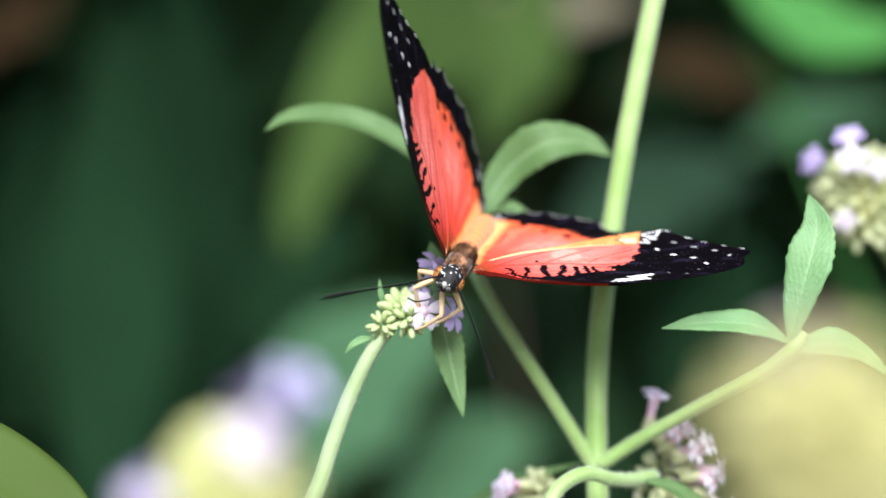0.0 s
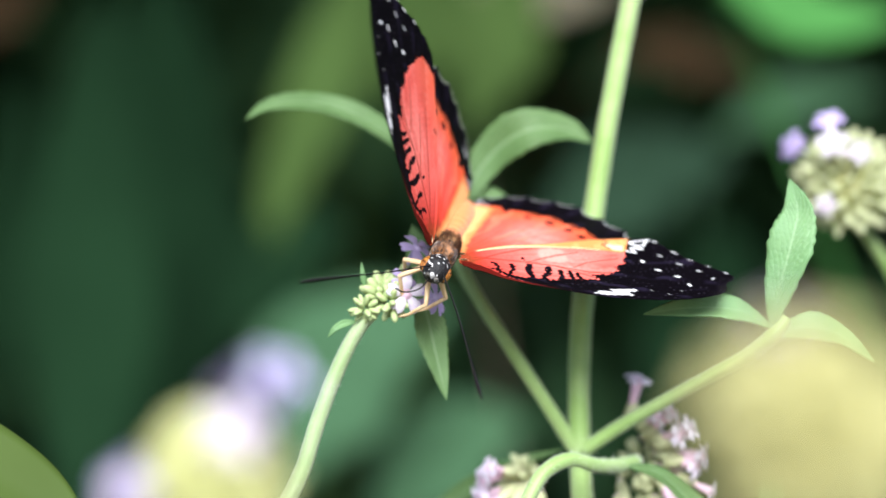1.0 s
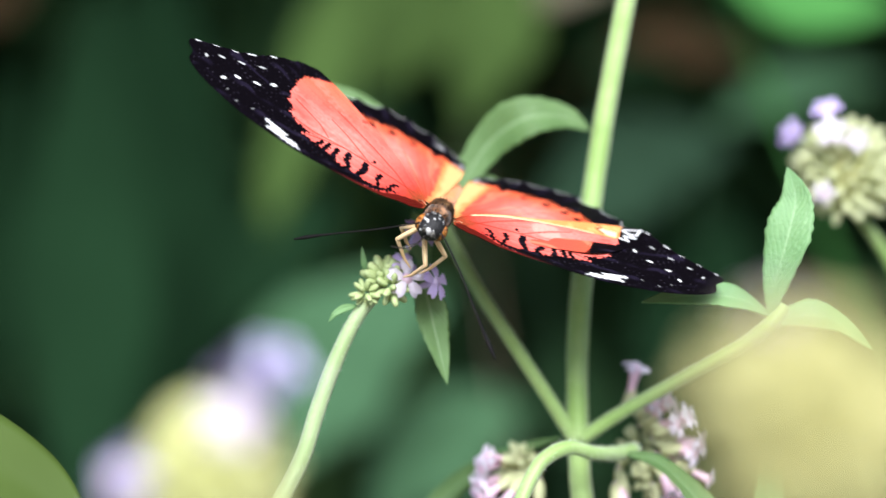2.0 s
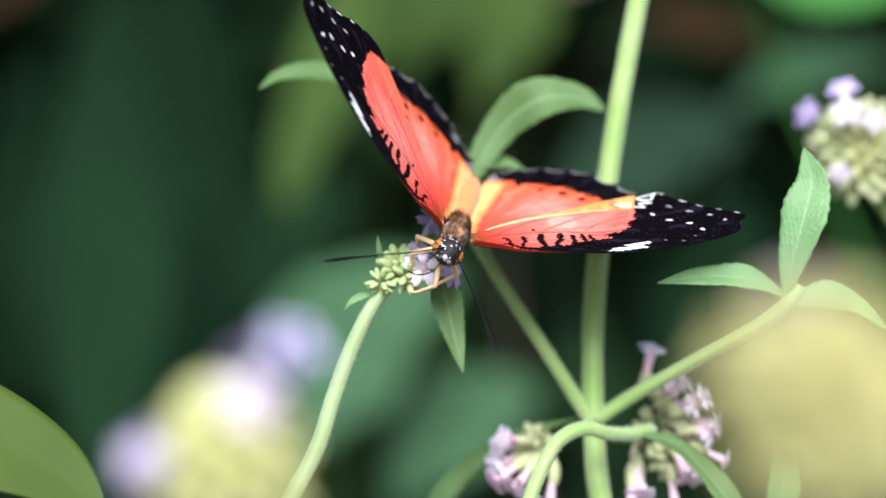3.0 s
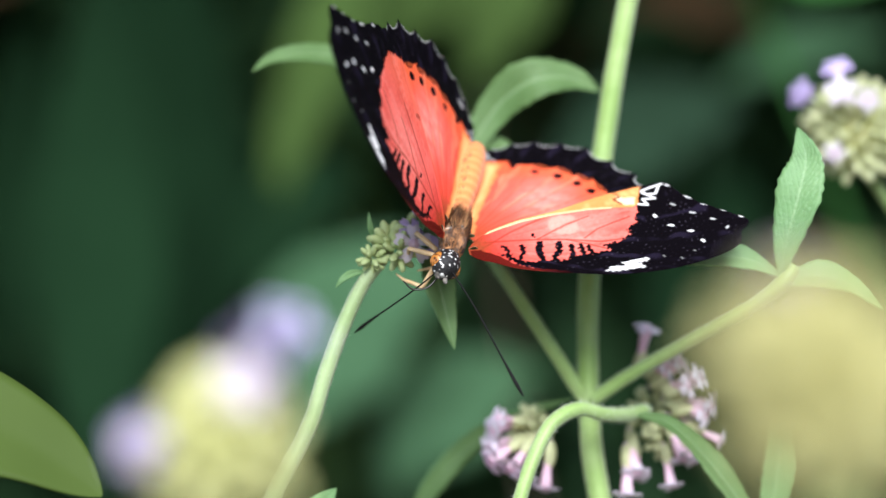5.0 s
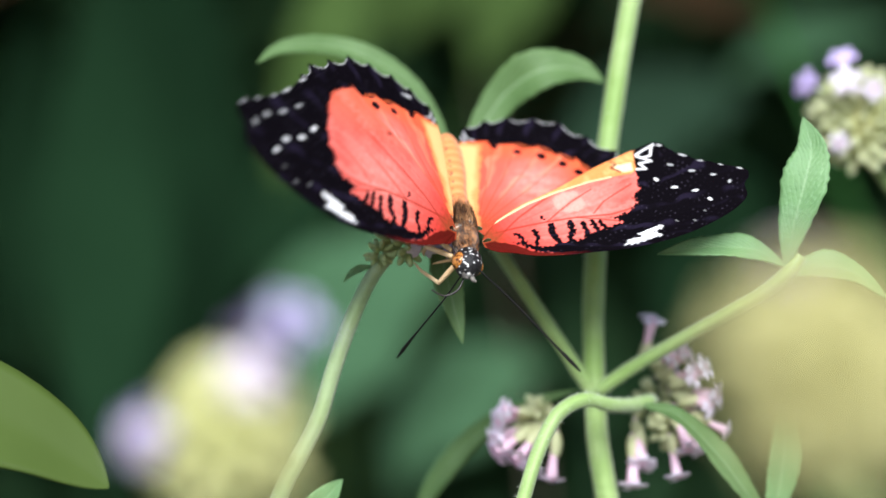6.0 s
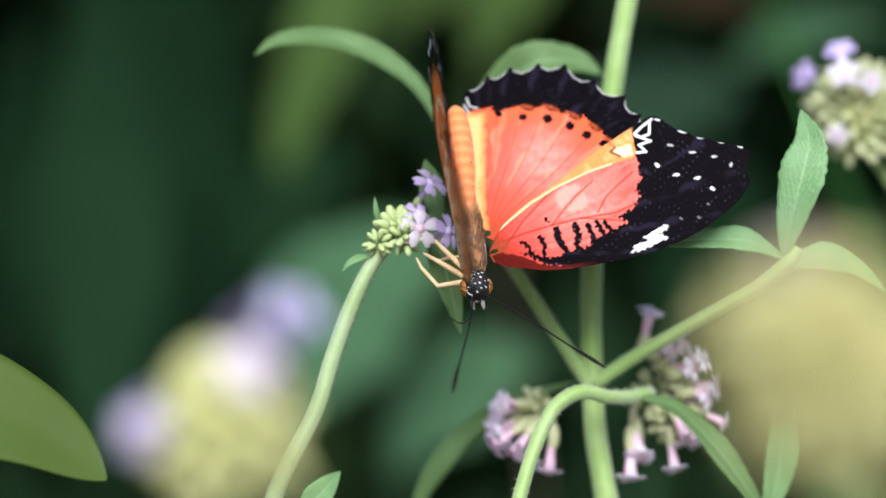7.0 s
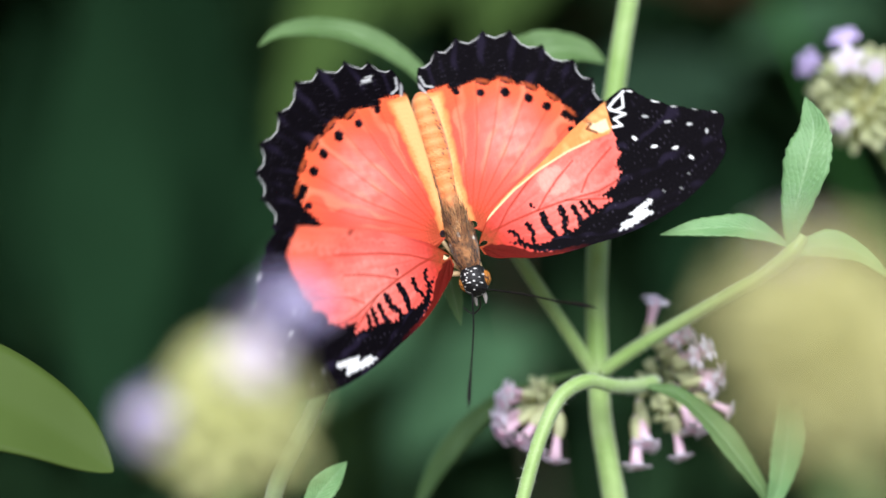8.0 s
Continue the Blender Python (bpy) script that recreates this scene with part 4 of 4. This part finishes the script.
def head_paint(p):
    c = (0.006, 0.005, 0.005)
    if noise.noise(p * 2.5 + Vector((3, 1, 7))) > 0.44:
        c = (0.82, 0.80, 0.76)
    return c


thorax = coloured("thorax", blob([(-2.6, 1.2, 0), (-1.6, 1.95, 0.2), (0.3, 2.3, 0.3), (3, 2.4, 0.3), (5, 2.1, 0.2), (6.8, 1.5, 0)], flat=0.95), butterfly, thorax_paint, "thorax_fur", 0.8, 0.9, 1800, "brown furry thorax")
coloured("abdomen", blob([(-25.6, 0.5, 0.1), (-24.6, 1.5, 0.1), (-21, 2.2, 0.3), (-14, 2.25, 0.3), (-9, 1.8, 0.2), (-5, 1.8, 0.1), (0.5, 1.7, 0.1)], n=120), butterfly, abdomen_paint, "abdomen_scales", 0.6, 0.6, 2200, "banded orange abdomen")
head = coloured("head", blob([(7.4, 1.1, 0), (8.6, 2.1, 0), (10.4, 2.4, 0), (12.0, 1.9, -0.2), (13.0, 0.7, -0.5)], 56, n=70), butterfly, head_paint, "head_scales", 0.55, 0.6, 3000, "black head with white spots", 0.0)
for sx in (-1, 1):
    bm = bmesh.new()
    bmesh.ops.create_icosphere(bm, subdivisions=4, radius=0.0016)
    for v in bm.verts:
        v.co = Vector((v.co.x * 0.8 + sx * 0.0016, v.co.y + 0.0103, v.co.z - 0.0002))
    coloured("eye", bm, head, lambda p: mixc((0.42, 0.16, 0.03), (0.04, 0.015, 0.01), 0.2 + 3 * noise.noise(p * 3.1)), "eye_gloss", 0.15, 0.15, 4000, "glossy orange-brown eye", 0.0)
    bm = bmesh.new()
    add_tube(bm, spline([Vector((sx * 0.0006, 0.0118, -0.0006)), Vector((sx * 0.0009, 0.0134, -0.0006)), Vector((sx * 0.0008, 0.0146, 0.0002))], 8), [0.0004, 0.00042, 0.00015], 8)
    part("palp", bm, material("palp", (0.22, 0.2, 0.17), 0.7, (0.03, 0.025, 0.02), 1500, 0.5), head)
head.location.y = -0.0017
# fur on the thorax and at the wing roots, in three shades
for shade, count, lo, hi, label in (((0.27, 0.11, 0.036), 2000, -3, 6.3, "short brown fur"), ((0.04, 0.024, 0.016), 1200, -3, 6, "short black fur"), ((0.55, 0.28, 0.11), 900, -6, 2, "orange-brown tufts of fur")):
    bm = bmesh.new()
    rnd = random.Random(count)
    for k in range(count):
        y, a = rnd.uniform(lo, hi), rnd.uniform(-0.5, 3.64)
        r = 2.2 * math.sqrt(max(0.35, 1 - ((y - 1) / 8.6) ** 2)) if y > -6 else 1.75
        o = Vector((math.cos(a), 0.0, math.sin(a)))
        if noise.noise(Vector((y * 0.5, a * 1.5, count))) < -0.15:
            continue
        p = Vector((0, y, 0.25)) + o * r
        tip = p + o * rnd.uniform(0.15, 0.5) + Vector((rnd.uniform(-.25, .25), rnd.uniform(-2.2, -0.8), rnd.uniform(-.1, .2)))
        vs = [bm.verts.new((p + Vector(d)) / 1000) for d in ((0.06, 0, 0), (-0.04, 0.05, 0), (-0.04, -0.05, 0.02))] + [bm.verts.new(tip / 1000)]
        for tri in ((0, 1, 3), (1, 2, 3), (2, 0, 3)):
            bm.faces.new([vs[q] for q in tri])
    tagged(part("fur", bm, material("fur", shade, 0.7, tuple(c * 0.6 for c in shade), 600), thorax, label), kind="stuff")
bm = bmesh.new()
add_tube(bm, spline([Vector(p) / 1000 for p in ((0.2, 12.4, -1.2), (0.8, 14.5, -3.0), (2.6, 15.2, -4.6), (4.2, 13.6, -5.6))], 20), [0.00016, 0.00016, 0.00012], 6)
part("proboscis", bm, material("proboscis", (0.02, 0.015, 0.012), 0.35), head, "thin black curled tongue")

ROOT_F, ROOT_H = (2.6, 3.3, 1.5), (2.4, -0.1, 0.95)
wings = {}
for side, tag in ((-1, "left"), (1, "right")):
    outline = FORE if side < 0 else FORE_OPEN
    wings["f", side] = new("forewing", wing_mesh("forewing_" + tag, outline, lambda u, v, s=side: paint_fore(u, v, s < 0), side, FORE_TIPS if side < 0 else OPEN_TIPS, 0.8, 0.15, 0.0))
    wings["h", side] = new("hindwing", wing_mesh("hindwing_" + tag, HIND, lambda u, v, s=side: paint_hind(u, v, s > 0), side, HIND_TIPS, 1.9, -0.25, 0.6))
    for k in "fh":
        wings[k, side].parent = butterfly
tagged(wings["f", -1], "forewing with its hind edge folded over")

ANT = material("antenna", (0.008, 0.007, 0.007), 0.6, spec=0.1)
antennae = []
for bend in (1, -1):
    bm = bmesh.new()
    add_tube(bm, spline([Vector(p) / 1000 for p in ((0, 0, 0), (0.5 * bend, 8, 0.4), (0.6 * bend, 17, 0.2), (0.2, 21.5, 0), (0, 24.8, 0))], 40), [0.00014, 0.00014, 0.00014, 0.00015, 0.00026, 0.00034, 0.00014], 8)
    antennae.append(part("antenna", bm, ANT, butterfly))

LEG = material("leg", (0.78, 0.50, 0.24), 0.5, (0.82, 0.62, 0.36), 1500, 0.3, 3000)
LEGS = [((1.6, 4.5, -1.8), (-6, 4, 2.5), (-0.6, -0.5, 0.6), 6.5), ((1.7, 6.0, -1.8), (-5.6, 0, -3), (-0.8, -0.3, 0.5), 7.0),
        ((0.6, 6.8, -2.0), (-5.5, -3, -5.4), (0.5, -0.6, -0.7), 7.5), ((-1.3, 6.4, -1.9), (-2.3, -1, -4.5), (0.9, -0.3, 0.2), 6.5)]
legs = []
for base, foot, hint, reach in LEGS:
    bm = bmesh.new()
    joints = [Vector(p) * reach / 1000 for p in ((0, 0, 0), (0.42, 0, 0.62), (0.10, 0, 1.20), (-0.12, 0, 1.45))]
    cur = [joints[k].lerp(joints[k + 1], q / 8) for k in range(3) for q in range(8)] + [joints[3]]
    add_tube(bm, cur, [0.00042, 0.0005, 0.00042, 0.00036, 0.00034, 0.00026, 0.0002, 0.0001], 8)
    legs.append(part("leg", bm, LEG, butterfly))

# seconds; body x, y, z mm; heading, tilt, roll; then for each side lift, sweep and twist of the forewing and of the hindwing
FLIGHT = [
    (0, 1.7, -3, 7.1, 31.9, -67.2, 1.6, 29.9, -9.4, -5, 24.5, -6.3, -2, 48.3, 10, 0.2, 47.3, -3.9, -1.4),
    (0.5, 1.6, -4.5, 6, 26.4, -66.1, -7.3, 33.4, -8, -6.3, 31.7, -4.7, -2, 62.1, 12.9, -3.3, 64.2, 1.6, -3.4),
    (1, 2.2, -3.1, 6.9, 24.8, -66.9, -6.8, 22.8, -5.7, -6.7, 24.5, -4.9, -2, 47.5, 8, -8, 45.4, -1.8, -5.4),
    (1.5, 1.9, -8, 10.1, 34, -73.6, 2.4, 15.4, -6.6, -11.6, 14.2, -5, -3.5, 8.8, 7.1, -14.4, 7.6, -4.7, -2.1),
    (1.7, 1.7, -8, 11.2, 30, -76.4, 0.7, 11.6, -4.1, -14.8, 15.4, -1.6, -6.1, 2, 7.6, -19, 3.4, -7.7, -8.1),
    (2.8, 0.9, -6.4, 6, 23.6, -67.8, -9.1, 28.3, -7.1, -6, 28.7, -2.8, -2.4, 17.9, 9.9, -6.6, 9.4, -4.9, -4.2),
    (3, 1.7, -3.3, 5, 18.6, -66.5, -13.6, 32.6, -6.2, -4.5, 31.1, -1.6, -2.6, 29.9, 12.2, -2.9, 22, -4.8, -3.2),
    (3.5, 2.3, -3, 4.7, 18.7, -63.6, -8.9, 28.7, -5.5, -3.3, 25.7, -4.1, 0.9, 29.9, 9.1, -10.4, 23.6, -6.1, -2.4),
    (3.8, 3.5, -7.2, 4.4, 15.5, -58.8, -11.9, 19.8, -6.3, -4.6, 17.4, -5, 2.9, 2.1, 6.4, -16.4, 3.3, -2.2, -0.3),
    (4, 2.9, -8, 4.1, 14.7, -57.6, -6.2, 14.3, -6.1, -4.8, 11.3, -4.9, 4, -1, 8.2, -15.6, -6, -3, -4.1),
    (4.5, 3, -4.6, 2.8, 15.4, -56, -22.8, 35.2, -6.5, -1.9, 34.4, -5.7, 2.7, 10.5, 9, -8.5, 8.2, -3.3, 0.6),
    (4.7, 2.5, -4.1, 1.8, 15.1, -54.1, -26.1, 42, -4.5, -4.2, 42.5, -5.7, 3.5, 27.5, 9.9, -0.1, 24.9, -7, -1.4),
    (5.8, 2.8, -5.8, 2, 5.7, -36.3, -31, 37.2, -10.1, 7.6, 28.6, -6.7, 9.1, 31.1, 12.7, -0.7, 23.9, -3.3, 9.1),
    (6, 2.9, -6.7, 0.9, -9.6, -47.8, -40.6, 37.7, -0.7, -4.5, 28.5, -1.7, 1.6, 7.9, 13.2, -18.6, 6, -1.1, -1.9),
    (6.3, 1.4, -7, 1.2, 2.3, -37.6, -37.7, 39.6, -5.2, -4.4, 34.6, -5.6, 1.6, -15, 13.2, -15.7, -11.5, -1, 5.1),
    (6.5, 2.2, -6.7, -1.7, -6.4, -24.6, -28.1, 28.2, -6.4, -2.8, 22.6, -3.9, 2.4, 18, 13.6, -7.1, 1.5, -1.2, -4.4),
    (6.7, 3.7, -6.6, -3, -12.4, -19.9, -39.1, 34.3, -7, -9.4, 28.7, -3.9, -3.4, 33.4, 13, 8.3, 29.9, -5.4, 5.9),
    (7, 4.7, -5.9, -2.1, -6.1, -22, -8.9, 9.4, -7.3, -2.8, 11.6, -5.2, 6.3, 82.5, 18.5, 3.5, 84, -16.4, 2.8),
    (7.5, 4.3, -6.3, -2.3, -4.8, -19.4, 7.2, -9.3, -6.2, -0.3, -12.8, -6.4, 7.2, 78, 17.5, -3.8, 71.5, -12.6, 6.5),
    (7.8, 2.7, -7.2, -2.5, -10.6, -13.7, -9.2, 3.3, -5.6, 0.4, -6.9, -6.1, 4, 38.3, 18.2, -5, 32.4, -0.5, -1),
    (8, 2.2, -7.1, -2.6, -15.8, -8.5, 9.5, -15.7, -4.2, 2.4, -23.9, -6.2, 3.7, 44.8, 22.1, -5.5, 39.4, 1.5, -8),
]
# where the feelers point to: x, y, z mm
FEELERS = [
    (0, (-17.5, -24.4, 1.4), (6.7, -28.2, -10.2)),
    (0.5, (-17.9, -22.4, 0.4), (7, -21.2, -16.2)),
    (1, (-17, -22, 2.1), (7.3, -22.4, -14.1)),
    (1.5, (-17.5, -9.4, 7.3), (9, -12.6, -9.9)),
    (1.7, (-17.8, -11.6, 8), (9.4, -29, -9.5)),
    (2.8, (-17.3, -6.8, 1.2), (7.8, -5.4, -11.6)),
    (3, (-15.6, -25, 0.6), (7.2, -27.6, -11.3)),
    (3.5, (-13, -26.2, -5.6), (17.2, -14.8, -16.4)),
    (3.8, (-11.4, -5, -7.7), (18.2, -15, -18.3)),
    (4, (-12.2, -3.8, -8.1), (17.9, -19.2, -17.8)),
    (4.5, (-11.6, -2.2, -9.4), (15, -18, -22.2)),
    (4.7, (-11.1, -0.8, -10.6), (13.3, -17.6, -23.7)),
    (5.8, (-4.8, -6.8, -18), (18.7, -22.2, -22.1)),
    (6, (-5.4, -4.6, -17), (20.5, -20, -20.8)),
    (6.3, (-8.6, -7, -18.8), (18.8, -22, -21.3)),
    (6.5, (-1.5, -29.2, -25.1), (23.1, -18.8, -20.6)),
    (6.7, (1.2, -30, -26.5), (24.3, -21.6, -21)),
    (7, (1.4, -29.4, -25.2), (24.6, -18, -21.7)),
    (7.5, (3, -20, -27.6), (24.2, -22.2, -20.4)),
    (7.8, (0.4, -12, -29.6), (24.2, -14, -19.1)),
    (8, (3, -26.6, -30.1), (24.1, -27, -14.4))
]


def turn(axis, deg):
    return Matrix.Rotation(radians(deg), 4, axis)


BASIS = Matrix(((-1, 0, 0, 0), (0, 0, -1, 0), (0, -1, 0, 0), (0, 0, 0, 1)))


def body_pose(row):
    x, y, z, h, e, r = row[1:7]
    return Matrix.Translation(mm((x, y, z))) @ turn("Y", h) @ turn("X", e) @ BASIS @ turn("Y", r)


def wing_pose(side, root, lift, sweep, twist):
    m = turn("Y", -lift) @ turn("Z", sweep) @ turn("X", twist)
    flip = Matrix.Diagonal((side, 1, 1, 1))
    m = flip @ m @ flip
    return Matrix.Translation((side * root[0] / 1000, root[1] / 1000, root[2] / 1000)) @ m


def axis_pose(base, along, hint, main):
    """A pose at base whose main axis ('Y' or 'Z') runs along a direction, x leaning towards hint."""
    a = Vector(along).normalized()
    x = Vector(hint) - a * a.dot(Vector(hint))
    x.normalize()
    if main == "Y":
        cols = (x, a, x.cross(a))
    else:
        cols = (x, a.cross(x), a)
    m = Matrix((cols[0], cols[1], cols[2])).transposed().to_4x4()
    m.translation = base
    return m


def move_butterfly():
    walk(butterfly, [(row[0], body_pose(row)) for row in FLIGHT])
    for (k, side), ob in wings.items():
        rows = []
        for row in FLIGHT:
            q = row[7:13] if side < 0 else row[13:19]
            rows.append((row[0], wing_pose(side, ROOT_F, *q[:3]) if k == "f" else wing_pose(side, ROOT_H, *q[3:])))
        walk(ob, rows)
    for ob, (base, foot, hint, reach) in zip(legs, LEGS):
        rows = []
        for row in FLIGHT:
            inv = (body_pose(row) @ Matrix.Scale(SIZE, 4)).inverted()
            b = Vector(base) / 1000
            rows.append((row[0], axis_pose(b, inv @ mm(foot) - b, inv.to_3x3() @ Vector(hint), "Z")))
        walk(ob, rows)
    for k, ob in enumerate(antennae):
        rows = []
        for row, (t, *tips) in zip(FLIGHT, FEELERS):
            inv = (body_pose(row) @ Matrix.Scale(SIZE, 4)).inverted()
            b = Vector((0.8 if k == 0 else -0.8, 10.3, 1.0)) / 1000
            rows.append((t, axis_pose(b, inv @ mm(tips[k]) - b, inv.to_3x3() @ Vector((0, -1, 0.3)), "Y")))
        walk(ob, rows)


# the sway of the budding stem under the weight: seconds, millimetres to the right and up
SWAY = [
    (0, 0.00, 0.00), (0.5, -0.51, 0.30), (1, 0.03, 0.74), (1.5, 0.4, 1.91), (3, 0.49, 0.12), (3.5, 0.4, 0.2), (4, 1.5, 0.7), (4.5, -0.2, 1.2), (6, 0.3, 0.4), (7, 0.4, 0.8), (7.5, -0.5, 0.6), (8, -0.5, 0.5),
]


def move_branch():
    walk(budding, [(t, Matrix.Translation((x / 1000, 0, z / 1000))) for t, x, z in SWAY])


def motions():
    move_butterfly()
    move_branch()


motions()
